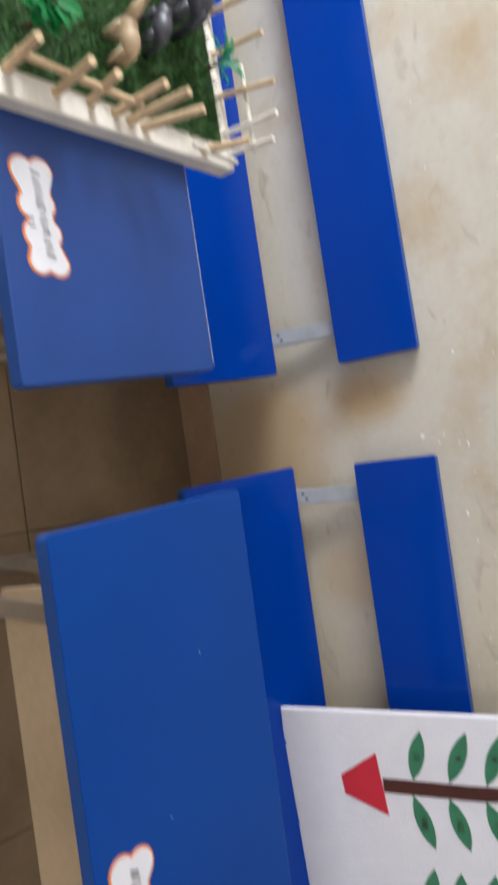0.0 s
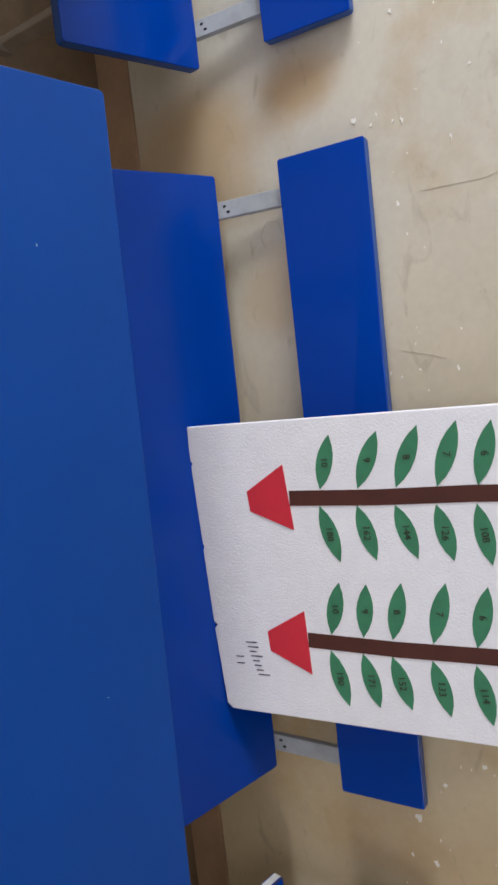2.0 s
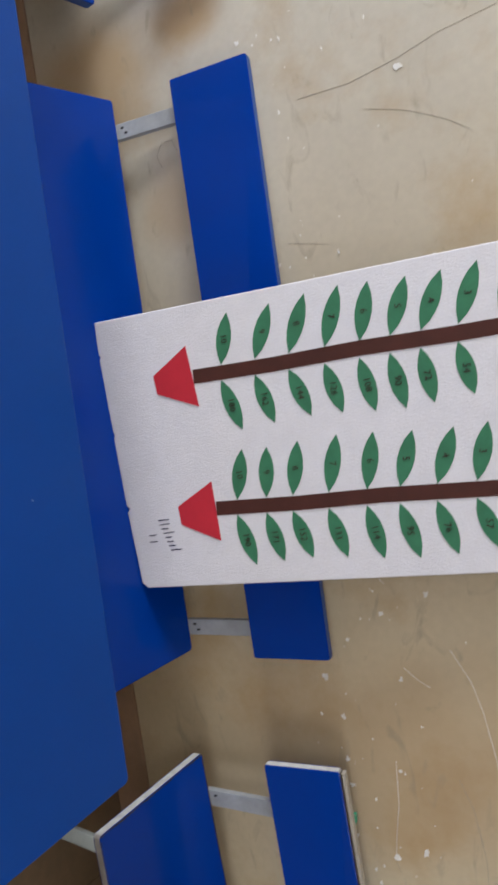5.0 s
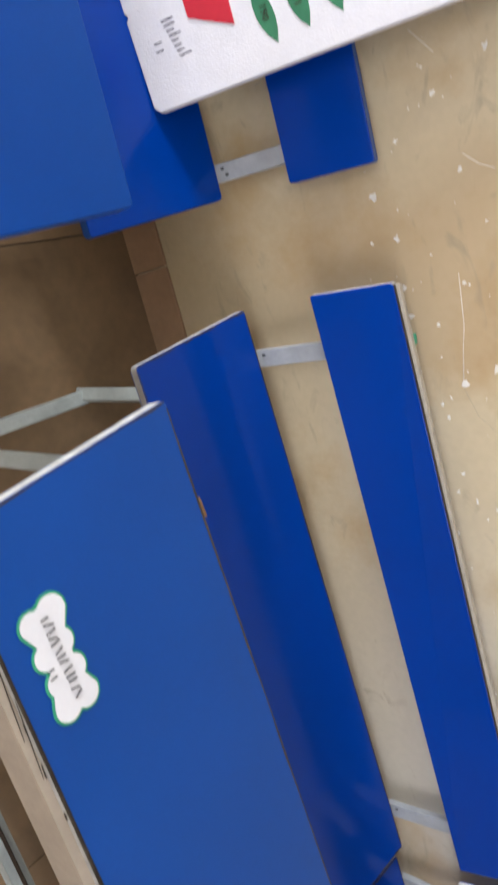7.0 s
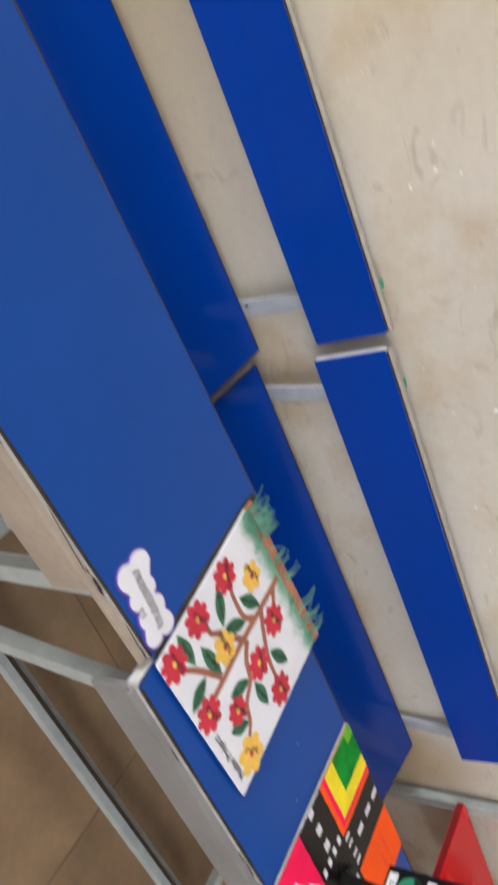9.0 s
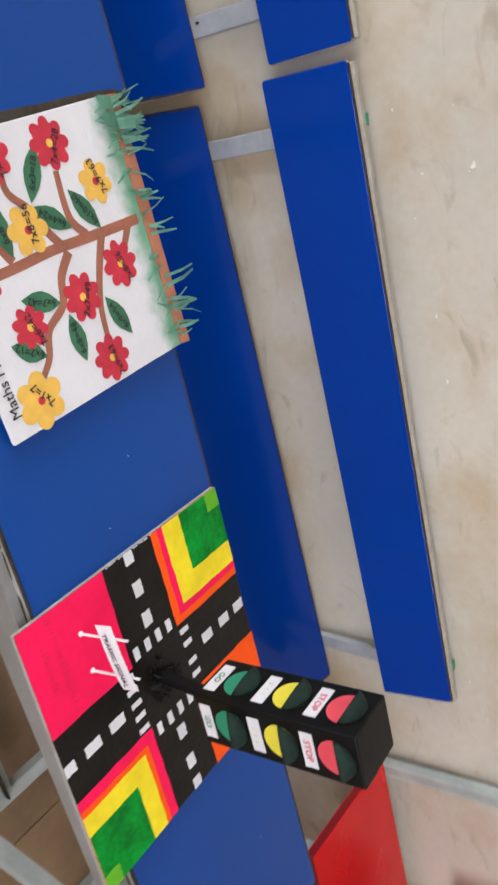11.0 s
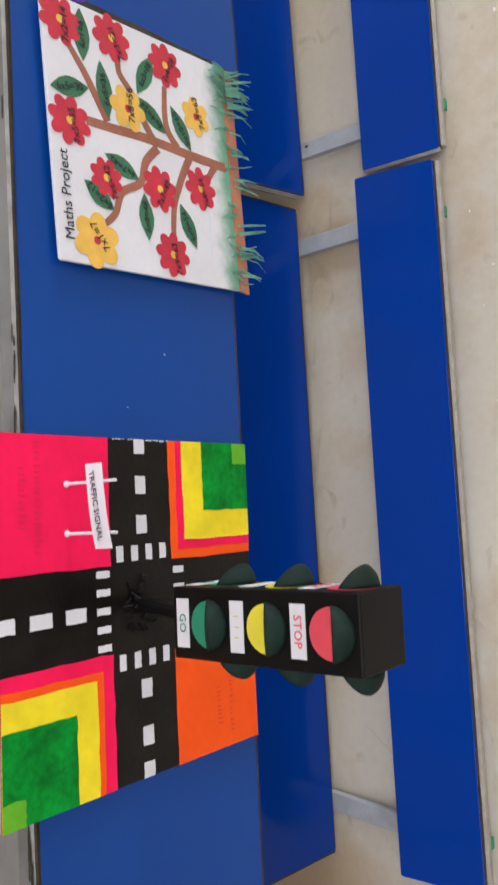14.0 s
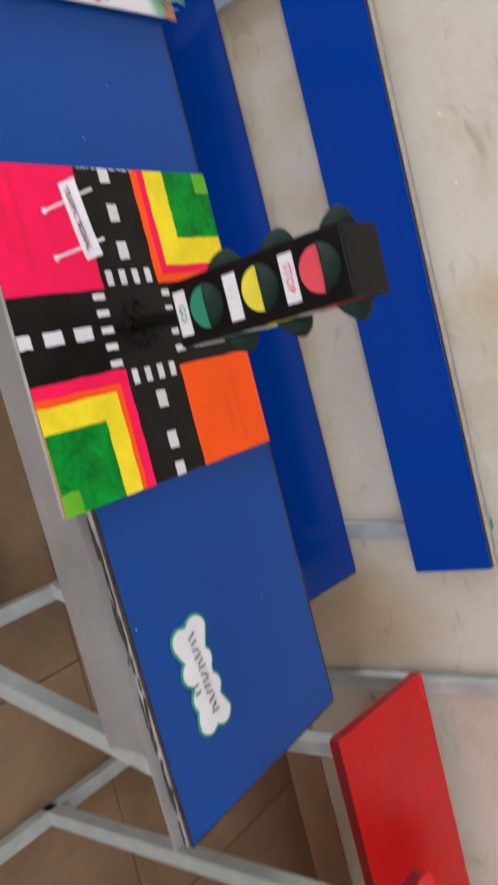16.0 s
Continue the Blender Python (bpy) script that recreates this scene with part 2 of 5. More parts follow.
def sprayed_paper():
    """White card with green colour dabbed on beside the soil strip, thinning out away from it."""
    m = mat("green_dabbed_paper", (0.71, 0.71, 0.755), 0.7, 0.05, 10, 150, 0.08, spec=0.3)
    n, l = m.node_tree.nodes, m.node_tree.links
    b = n["Principled BSDF"]
    base = b.inputs["Base Color"].links[0].from_socket
    co, dot = n.new("ShaderNodeTexCoord"), n.new("ShaderNodeVectorMath")
    dot.operation = "DOT_PRODUCT"
    l.new(co.outputs["Object"], dot.inputs[0])
    dot.inputs[1].default_value = (-0.078, 1, 0)
    noise, shift = n.new("ShaderNodeTexNoise"), n.new("ShaderNodeMath")
    noise.inputs["Scale"].default_value, noise.inputs["Detail"].default_value = 45, 4
    l.new(co.outputs["Object"], noise.inputs["Vector"])
    shift.operation = "MULTIPLY_ADD"
    l.new(noise.outputs["Fac"], shift.inputs[0])
    shift.inputs[1].default_value = 0.045
    l.new(dot.outputs["Value"], shift.inputs[2])
    rng_ = n.new("ShaderNodeMapRange")
    rng_.interpolation_type = "SMOOTHSTEP"
    for key, value in (("From Min", 0.128), ("From Max", 0.172), ("To Min", 0.0), ("To Max", 0.9)):
        rng_.inputs[key].default_value = value
    l.new(shift.outputs["Value"], rng_.inputs["Value"])
    mx = n.new("ShaderNodeMix")
    mx.data_type = "RGBA"
    l.new(rng_.outputs["Result"], mx.inputs["Factor"])
    l.new(base, mx.inputs["A"])
    mx.inputs["B"].default_value = (0.10, 0.33, 0.19, 1)
    l.new(mx.outputs["Result"], b.inputs["Base Color"])
    return m


DABBED = sprayed_paper()
SOIL = mat("terracotta_paper_strip", (0.48, 0.19, 0.11), 0.7, 0.15, 30)
PINK = mat("pink_poster_paint", (0.98, 0.008, 0.095), 0.7, 0.10, 16, spec=0.2)
ORANGE = mat("orange_poster_paint", (1.0, 0.10, 0.008), 0.7, 0.08, 12, spec=0.2)
YELLOW = mat("yellow_poster_paint", (0.92, 0.74, 0.025), 0.65, 0.12, 20, spec=0.2)
GREEN = mat("green_poster_paint", (0.001, 0.29, 0.03), 0.55, 0.4, 30, 120, spec=0.12)
LIME = mat("lime_poster_paint", (0.14, 0.48, 0.025), 0.6, 0.15, 26, spec=0.2)
TAR = mat("black_poster_paint", (0.009, 0.007, 0.006), 0.36, 0.5, 22, 120, 0.3, spec=0.22)
FADED_RED = mat("faded_red_pen", (0.66, 0.02, 0.06), 0.6)
CARD_BLACK = mat("black_card", (0.005, 0.005, 0.005), 0.5, 0.3, 30, 150, 0.1, spec=0.18)
HOOD = mat("dark_green_card", (0.009, 0.026, 0.020), 0.7, 0.35, 40, 150, 0.15, spec=0.22)
LAMP_GREEN = mat("green_lamp_paper", (0.015, 0.25, 0.14), 0.6, 0.1, 30)
LAMP_YELLOW = mat("yellow_lamp_paper", (0.75, 0.66, 0.05), 0.6, 0.1, 30)
LAMP_RED = mat("red_lamp_paper", (0.74, 0.07, 0.10), 0.6, 0.1, 30)
RIM_ORANGE = mat("orange_marker", (0.75, 0.22, 0.05), 0.6)
RIM_GREEN = mat("green_marker", (0.03, 0.3, 0.17), 0.6)
RIM_PURPLE = mat("purple_marker", (0.1, 0.045, 0.4), 0.6)
STICK = mat("pale_wooden_stick", (0.66, 0.48, 0.29), 0.65, 0.2, 40, 150, 0.15)
STICK_WHITE = mat("white_painted_stick", (0.78, 0.74, 0.66), 0.65, 0.1, 40)
TURF = mat("green_artificial_turf", (0.035, 0.135, 0.02), 0.6, 0.75, 160)
PLASTIC_LEAF = mat("bright_green_plastic", (0.02, 0.36, 0.10), 0.35, 0.2, 30)
PALM = mat("teal_green_plastic", (0.03, 0.42, 0.19), 0.4, 0.2, 30)
TOY_BEIGE = mat("beige_toy_plastic", (0.52, 0.38, 0.24), 0.45, 0.15, 30)
TOY_GREY = mat("dark_grey_toy_plastic", (0.06, 0.06, 0.075), 0.4, 0.25, 30)
CHIP = mat("bare_white_plaster", (0.82, 0.8, 0.76), 0.8, 0.1, 40)
BARE_WOOD = mat("bare_brown_board", (0.22, 0.12, 0.055), 0.85, 0.3, 60, 150, 0.4, spec=0.2)
BACK_BAND = mat("beige_back_band", (0.40, 0.365, 0.31), 0.6, 0.2, 40, 150, 0.25, second=(0.26, 0.22, 0.17), amount=0.35)
SCRATCH = mat("grey_scratch", (0.40, 0.35, 0.28), 0.8)
FRAME_WHITE = mat("white_window_frame", (0.7, 0.7, 0.68), 0.5)


# ---- building helpers ----
def part(name, bm, material, parent=None, label=""):
    me = bpy.data.meshes.new(name)
    bm.normal_update()
    bm.to_mesh(me)
    bm.free()
    for mm in (material if isinstance(material, (list, tuple)) else [material]):
        me.materials.append(mm)
    ob = new(name, me)
    if parent is not None:
        ob.parent = parent
    if label:
        ob["label"] = label
    return ob


def empty(name, x=0, y=0, z=0):
    ob = new(name)
    ob.empty_display_size = 0.05
    ob.location = (x, y, z)
    bpy.context.view_layer.update()
    return ob


def rel(parent, bm):
    """Moves a mesh made in world places into its parent's frame."""
    while parent is not None:
        bm.transform(parent.matrix_basis.inverted())
        parent = parent.parent
    return bm


def put(name, bm, material, parent, label=""):
    return part(name, rel(parent, bm), material, parent, label)


def box(bm, x0, x1, y0, y1, z0, z1, bevel=0.0, slot=0):
    made = bmesh.ops.create_cube(bm, size=1)["verts"]
    for v in made:
        v.co = Vector(((x0 + x1) / 2 + v.co.x * (x1 - x0), (y0 + y1) / 2 + v.co.y * (y1 - y0), (z0 + z1) / 2 + v.co.z * (z1 - z0)))
    for f in {f for v in made for f in v.link_faces}:
        f.material_index = slot
    if bevel:
        bmesh.ops.bevel(bm, geom=list({e for v in made for e in v.link_edges}), offset=bevel, segments=2, affect="EDGES", profile=0.5)
    return bm


def tube(bm, a, b, w, h=None, bevel=0.003):
    """A square steel tube from a to b."""
    a, b = Vector(a), Vector(b)
    h = h or w
    d = b - a
    q = d.to_track_quat("Z", "Y" if abs(d.normalized().y) < 0.9 else "X")
    m = Matrix.Translation((a + b) / 2) @ q.to_matrix().to_4x4()
    made = bmesh.ops.create_cube(bm, size=1)["verts"]
    for v in made:
        v.co = m @ Vector((v.co.x * w, v.co.y * h, v.co.z * d.length))
    if bevel:
        bmesh.ops.bevel(bm, geom=list({e for v in made for e in v.link_edges}), offset=bevel, segments=2, affect="EDGES", profile=0.5)
    return bm


def flat_bar(bm, a, b, w, t):
    """A flat steel bar from a to b, w wide along x and t thick."""
    a, b = Vector(a), Vector(b)
    d = (b - a).normalized()
    x = (Vector((1, 0, 0)) - d * d.x).normalized()
    n = d.cross(x)
    made = bmesh.ops.create_cube(bm, size=1)["verts"]
    for v in made:
        v.co = (a + b) / 2 + x * v.co.x * w + n * v.co.y * t + d * v.co.z * (b - a).length
    bmesh.ops.bevel(bm, geom=list({e for v in made for e in v.link_edges}), offset=0.0012, segments=1, affect="EDGES")
    return bm


def rod(bm, a, b, r, r2=None, sides=10):
    a, b = Vector(a), Vector(b)
    d = b - a
    m = Matrix.Translation((a + b) / 2) @ d.to_track_quat("Z", "Y").to_matrix().to_4x4()
    bmesh.ops.create_cone(bm, cap_ends=True, segments=sides, radius1=r, radius2=r if r2 is None else r2, depth=d.length, matrix=m)
    return bm


def outline(points, radius=0.0, steps=4):
    """Rounds the corners of a plane polygon given as 3D points."""
    pts = [Vector(p) for p in points]
    if not radius:
        return pts
    out = []
    for i, p in enumerate(pts):
        a, b = pts[i - 1], pts[(i + 1) % len(pts)]
        u, v = (a - p).normalized(), (b - p).normalized()
        p0, p1 = p + u * radius, p + v * radius
        for k in range(steps + 1):
            t = k / steps
            out.append(p0 * (1 - t) ** 2 + p * 2 * t * (1 - t) + p1 * t ** 2)
    return out


def sheet(bm, points, thick, soften=0.0015, slots=(0, 1, 0)):
    """A slab: the face given by points, thickened away from its normal. slots: top, edge, underside and, if they differ, the ends."""
    top = [bm.verts.new(p) for p in points]
    f = bm.faces.new(top)
    f.normal_update()
    nrm = f.normal.copy()
    low = [bm.verts.new(Vector(p) - nrm * thick) for p in points]
    g = bm.faces.new(low[::-1])
    f.material_index, g.material_index = slots[0], slots[2]
    n = len(points)
    for i in range(n):
        s = bm.faces.new((top[i], low[i], low[(i + 1) % n], top[(i + 1) % n]))
        d = Vector(points[(i + 1) % n]) - Vector(points[i])
        s.material_index = slots[3] if len(slots) > 3 and abs(d.x) < 0.35 * d.length else slots[1]
    if soften:
        bmesh.ops.bevel(bm, geom=list(f.edges) + list(g.edges), offset=soften, segments=2, affect="EDGES", profile=0.5)
    return bm


def flat(bm, points, thick=0.0006, slot=0):
    return sheet(bm, [Vector(p) for p in points], thick, 0, (slot, slot, slot))


def lettering(body, size):
    """A flat text as mesh data, centred, in the built-in font."""
    cu = bpy.data.curves.new("writing", "FONT")
    cu.body, cu.size, cu.align_x, cu.align_y, cu.extrude = body, size, "CENTER", "CENTER", 0.0002
    cu.resolution_u = 2
    ob = bpy.data.objects.new("writing", cu)
    scene.collection.objects.link(ob)
    dg = bpy.context.evaluated_depsgraph_get()
    me = bpy.data.meshes.new_from_object(ob.evaluated_get(dg))
    bpy.data.objects.remove(ob)
    bpy.data.curves.remove(cu)
    return me


def write(name, body, size, m, material, parent):
    bm = bmesh.new()
    bm.from_mesh(lettering(body, size))
    bm.transform(m)
    return put(name, bm, material, parent)


def frame_at(origin, u, v):
    """A frame at origin with its x along u and y along v."""
    u, v = Vector(u).normalized(), Vector(v).normalized()
    w = u.cross(v).normalized()
    v = w.cross(u)
    return Matrix(((u.x, v.x, w.x, origin[0]), (u.y, v.y, w.y, origin[1]), (u.z, v.z, w.z, origin[2]), (0, 0, 0, 1)))


# ---- the room ----
WY, H, X0, X1, Y0 = 2.312, 3.2, -2.6, 8.4, -1.6


def wall_with_openings(name, along, lo, hi, at, depth, openings, label):
    """A wall along x or y from lo to hi, its room side at at; openings: (from, to, sill, head)."""
    bm = bmesh.new()
    cuts = sorted(openings)
    edges = [lo] + [c for o in cuts for c in o[:2]] + [hi]

    def block(a, b, z0, z1):
        if along == "x":
            box(bm, a, b, min(at, at + depth), max(at, at + depth), z0, z1)
        else:
            box(bm, min(at, at + depth), max(at, at + depth), a, b, z0, z1)
    for i in range(0, len(edges), 2):
        block(edges[i], edges[i + 1], 0, H)
    for a, b, s, h in cuts:
        if s > 0:
            block(a, b, 0, s)
        block(a, b, h, H)
    return tagged(part(name, bm, WALL), label, "wall", kind="structure")


north = wall_with_openings("wall_north", "x", X0 - 0.2, X1 + 0.2, WY, 0.2, [], "cream painted plaster wall with scuffs and paint chips")
wall_with_openings("wall_south", "x", X0 - 0.2, X1 + 0.2, Y0, -0.2, [(0.2, 2.0, 1.9, 3.1), (3.2, 5.0, 1.9, 3.1), (5.8, 7.6, 1.9, 3.1)], "unseen cream plaster wall with window openings added for daylight")
wall_with_openings("wall_west", "y", Y0, WY, X0, -0.2, [(-1.4, -0.4, 1.3, 2.9), (0.5, 1.8, 1.3, 2.9)], "unseen cream plaster wall with window openings added for daylight")
wall_with_openings("wall_east", "y", Y0, WY, X1, 0.2, [], "cream painted plaster wall")
bm = box(bmesh.new(), X0 - 0.2, X1 + 0.2, Y0 - 0.2, WY + 0.2, H, H + 0.15)
tagged(part("ceiling", bm, CEIL), "plain white painted ceiling", "ceiling", kind="structure")


def window_frame(name, along, a, b, at, s, h):
    e = empty(name, *((a, at, s) if along == "x" else (at, a, s)))
    bm = bmesh.new()
    for c in (a + 0.02, (a + b) / 2, b - 0.02):
        box(bm, *((c - 0.02, c + 0.02, at - 0.02, at + 0.02) if along == "x" else (at - 0.02, at + 0.02, c - 0.02, c + 0.02)), s, h)
    put("window_frame", bm, FRAME_WHITE, e)
    return tagged(e, "unseen white framed window added for the daylight", "window", kind="structure")


# frames for the unseen openings that the added lamps stand in
window_frame("window_1", "x", 0.2, 2.0, Y0 - 0.1, 1.9, 3.1)
window_frame("window_2", "x", 3.2, 5.0, Y0 - 0.1, 1.9, 3.1)
window_frame("window_5", "x", 5.8, 7.6, Y0 - 0.1, 1.9, 3.1)
window_frame("window_3", "y", -1.4, -0.4, X0 - 0.1, 1.3, 2.9)
window_frame("window_4", "y", 0.5, 1.8, X0 - 0.1, 1.3, 2.9)

floor = tagged(part("floor", box(bmesh.new(), X0 - 0.2, X1 + 0.2, Y0 - 0.2, WY + 0.2, -0.1, -0.004), GROUT), "brown tiled classroom floor with dark joints", "floor", kind="structure")
bm = bmesh.new()
x = X0
while x < X1:
    a = x
    x += 1.1
    box(bm, a + 0.0015, min(x, X1) - 0.0015, WY - 0.010, WY - 0.0005, -0.002, 0.105, 0.002)
tagged(part("baseboard", bm, SKIRT), "brown skirting tiles along the wall", "skirting", kind="structure")

# paint chips and scratches on the long wall
rng = random.Random(5)


def blot(bm, cx, cz, r, y=None, squash=1.0):
    y = WY - 0.0008 if y is None else y
    pts = []
    k = rng.randint(7, 11)
    for i in range(k):
        a = -2 * math.pi * i / k
        rr = r * rng.uniform(0.3, 1.25)
        pts.append(Vector((cx + math.cos(a) * rr * squash, y, cz - math.sin(a) * rr)))
    flat(bm, pts[::-1], 0.0007)


bm = bmesh.new()
KNOWN = [(0.409, 0.696, 0.006), (2.364, 0.727, 0.007), (1.898, 0.87, 0.005), (2.658, 0.84, 0.008), (2.541, 0.774, 0.008), (3.037, 0.864, 0.006), (3.555, 0.861, 0.007), (3.81, 0.759, 0.004), (1.881, 0.641, 0.006), (0.597, 1.034, 0.011), (0.665, 1.243, 0.006), (0.966, 1.048, 0.004), (1.624, 0.922, 0.008), (1.663, 0.819, 0.006), (1.8, 0.841, 0.006), (1.994, 0.807, 0.006), (2.183, 0.77, 0.009), (1.716, 0.734, 0.006), (1.797, 0.665, 0.010), (1.884, 0.695, 0.007), (1.979, 0.688, 0.008), (2.036, 0.692, 0.009), (2.147, 0.682, 0.008), (2.218, 0.714, 0.006), (2.402, 0.708, 0.005), (2.495, 0.682, 0.013), (2.165, 0.836, 0.010), (2.445, 0.78, 0.005)]
for cx, cz, r in KNOWN:
    blot(bm, cx, cz, r * 0.85, squash=rng.uniform(0.6, 1.5))
for i in range(160):
    cx = rng.choice((rng.uniform(-0.6, 5.6), rng.uniform(0.2, 2.9)))
    cz = rng.choice((rng.gauss(0.765, 0.03), rng.gauss(0.8, 0.06), rng.uniform(0.6, 1.2)))
    blot(bm, cx, cz, rng.choice((0.0012, 0.0016, 0.0022, 0.0034)), squash=rng.uniform(0.4, 2.4))
put("paint_chips", bm, CHIP, north, "small chips of bare white plaster")["kind"] = "stuff"

def scratch(bm, pts, w):
    for i in range(len(pts) - 1):
        (xa, za), (xb, zb) = pts[i], pts[i + 1]
        d = Vector((xb - xa, 0, zb - za)).normalized()
        s = Vector((-d.z, 0, d.x)) * w / 2
        a, b = Vector((xa, WY - 0.0006, za)), Vector((xb, WY - 0.0006, zb))
        flat(bm, [a - s, b - s, b + s, a + s], 0.0005)


bm = bmesh.new()
lines = [[(2.116, 0.779), (2.19, 0.764), (2.25, 0.782), (2.293, 0.816), (2.318, 0.832), (2.36, 0.85)], [(0.578, 0.816), (0.589, 0.933), (0.58, 1.039), (0.565, 1.116), (0.56, 1.227)], [(0.649, 0.952), (0.677, 1.026), (0.705, 1.077), (0.731, 1.116), (0.758, 1.148)], [(0.862, 0.743), (0.875, 0.79), (0.889, 0.834)], [(2.0, 0.93), (2.06, 0.95), (2.16, 0.96), (2.28, 0.95)], [(0.6, 0.45), (0.57, 0.44), (0.545, 0.46), (0.55, 0.49), (0.58, 0.5)]]
for i in range(18):
    px, pz, an = rng.uniform(-0.4, 5.2), rng.uniform(0.42, 1.25), rng.uniform(0, 6.28)
    ln = [(px, pz)]
    for k in range(rng.randint(2, 6)):
        an += rng.uniform(-0.35, 0.35)
        px, pz = px + math.cos(an) * 0.02, pz + math.sin(an) * 0.02
        ln.append((px, pz))
    lines.append(ln)
for ln in lines:
    scratch(bm, ln, rng.choice((0.0005, 0.0009)))
put("scratches", bm, SCRATCH, north, "thin grey scratches in the paint")["kind"] = "stuff"


bm = bmesh.new()
for ln in ([(1.737, 0.953), (1.80, 0.985), (1.86, 1.0), (1.96, 1.012), (2.06, 1.008)], [(1.775, 0.85), (1.80, 0.875), (1.815, 0.90)], [(2.45, 0.80), (2.50, 0.82), (2.53, 0.85)], [(1.55, 0.80), (1.60, 0.835)], [(1.975, 0.80), (2.072, 0.79), (2.116, 0.779), (2.19, 0.764)]):
    scratch(bm, ln, 0.0012)
put("pale_scratches", bm, CHIP, north, "thin pale scratches in the paint")["kind"] = "stuff"


# ---- desks ----
def slab_part(name, pts, thick, mats, parent, radius=0.012, label="", soften=0.0018):
    return put(name, sheet(bmesh.new(), outline(pts, radius), thick, soften, (0, 1, 0, len(mats) - 1)), mats, parent, label)


def desk(top, seat, back_low, back_high, zt, zs, legs, straps, apron, edge, label, worn, drop=0.05, lean=0.06, face=None):
    """A joined school desk and bench. top, seat: plan corners fl, fr, br, bl; back_low, back_high: the backrest's edges (left, right);
    legs: x of the two side frames; straps: x of the backrest's brackets; apron: (x0, x1, z0, material) under the front edge; drop: how much lower the seat's front edge lies; lean: how far the feet stand out."""
    steel = STEEL_SHADED if edge is BLUE_EDGE else STEEL
    e = empty("school_desk", (top[0][0] + top[1][0]) / 2, (top[0][1] + top[2][1]) / 2, 0)
    ends = END_BAND if edge is WORN else edge
    mats = [BLUE, edge, ends]
    zf = zs - drop
    seat_z = (zf, zf, zs, zs)
    slab_part("desktop", [(p[0], p[1], zt) for p in top], 0.025, [face or BLUE_SHEEN, edge, ends], e, 0.010)
    slab_part("seat", [(p[0], p[1], z) for p, z in zip(seat, seat_z)], 0.022, mats, e, 0.009)
    slab_part("backrest", [back_low[0], back_low[1], back_high[1], back_high[0]], 0.020, mats, e, 0.006)
    if "clean" in label:
        bm = bmesh.new()
        a, b = Vector((*top[2], zt - 0.0012)), Vector((*top[3], zt - 0.0012))
        d = (b - a).normalized()
        out = Vector((d.y, -d.x, 0)) * 0.0004
        a, b = a + d * 0.009, b - d * 0.009
        flat(bm, [a + out, b + out, b + out + Vector((0, 0, 0.0014)), a + out + Vector((0, 0, 0.0014))], 0.0013)
        put("worn_rim", bm, WORN, e, "thin pale worn rim line")
    if worn:
        # pale band along the backrest's upper edge, with a dark seam below it
        hl, hr = Vector(back_high[0]), Vector(back_high[1])
        run, rise = (hr - hl).normalized(), (hl - Vector(back_low[0])).normalized()
        rear = Vector((0, rise.z, -rise.y)).normalized()
        hl, hr = hl + run * 0.004, hr - run * 0.004
        for nm, lo, hi, front, back, paint, words in (("edge_seam", 0.0002, 0.0032, 0.0006, 0.018, DARK_EDGE, "dark seam under the band"), ("edge_band", 0.0032, 0.0105, 0.0030, 0.020, BACK_BAND, "pale band along the top edge")):
            quad = [hl + rise * lo + rear * front, hr + rise * lo + rear * front, hr + rise * hi + rear * front, hl + rise * hi + rear * front]
            put(nm, sheet(bmesh.new(), quad, back - front, 0.0012 if paint is BACK_BAND else 0, (0, 0, 0)), paint, e, words)
        rgd = random.Random(int(top[0][0] * 10))
        bm = bmesh.new()
        heavy = "chipped" in label
        for k in range(60 if heavy else 22):
            t = rgd.uniform(0.02, 0.98) if k < 20 else rgd.uniform(0.6, 0.99)
            c = Vector((*top[0], zt)).lerp(Vector((*top[1], zt)), t)
            ln, hh = rgd.uniform(0.004, 0.022), rgd.uniform(0.0005, 0.0016) * (2.4 if k % 5 == 0 else 1)
            if not heavy and k % 2:
                ln, hh = ln * 5, 0.0005
            zz = -0.0025 - abs(rgd.gauss(0, 0.006))
            zz = max(zz, -0.022)
            pts = [(-ln, zz), (-ln * 0.4, zz - hh * rgd.uniform(0.3, 1.2)), (ln * 0.1, zz - hh * 0.5), (ln * 0.6, zz - hh * rgd.uniform(0.4, 1.1)), (ln, zz + hh * 0.2), (ln * 0.2, zz + hh * rgd.uniform(0.4, 1.2)), (-ln * 0.2, zz + hh * 0.4), (-ln * 0.6, zz + hh * rgd.uniform(0.4, 1))]
            flat(bm, [c + Vector((px, -0.0034, pz)) for px, pz in pts], 0.001)
        fl, fr = Vector((*top[0], 0)), Vector((*top[1], 0))
        d = (fr - fl).normalized()
        lift = Vector((0, -0.0006, zt - 0.0123))
        strip = tube(bmesh.new(), fl + d * 0.006 + lift, fr - d * 0.006 + lift, 0.0255, 0.0036, 0.0006)
        lift = Vector((0, -0.0004, zt + 0.0009))
        gap = tube(bmesh.new(), fl + d * 0.006 + lift, fr - d * 0.006 + lift, 0.0008, 0.0042, 0)
        put("dark_gap", gap, DARK_EDGE, e, "dark gap along the front edge")
        put("edge_strip", strip, apron[3], e, "worn strip along the front edge")
        put("edge_chips", bm, DARK_EDGE, e, "dark chips in the front edge")["kind"] = "stuff"
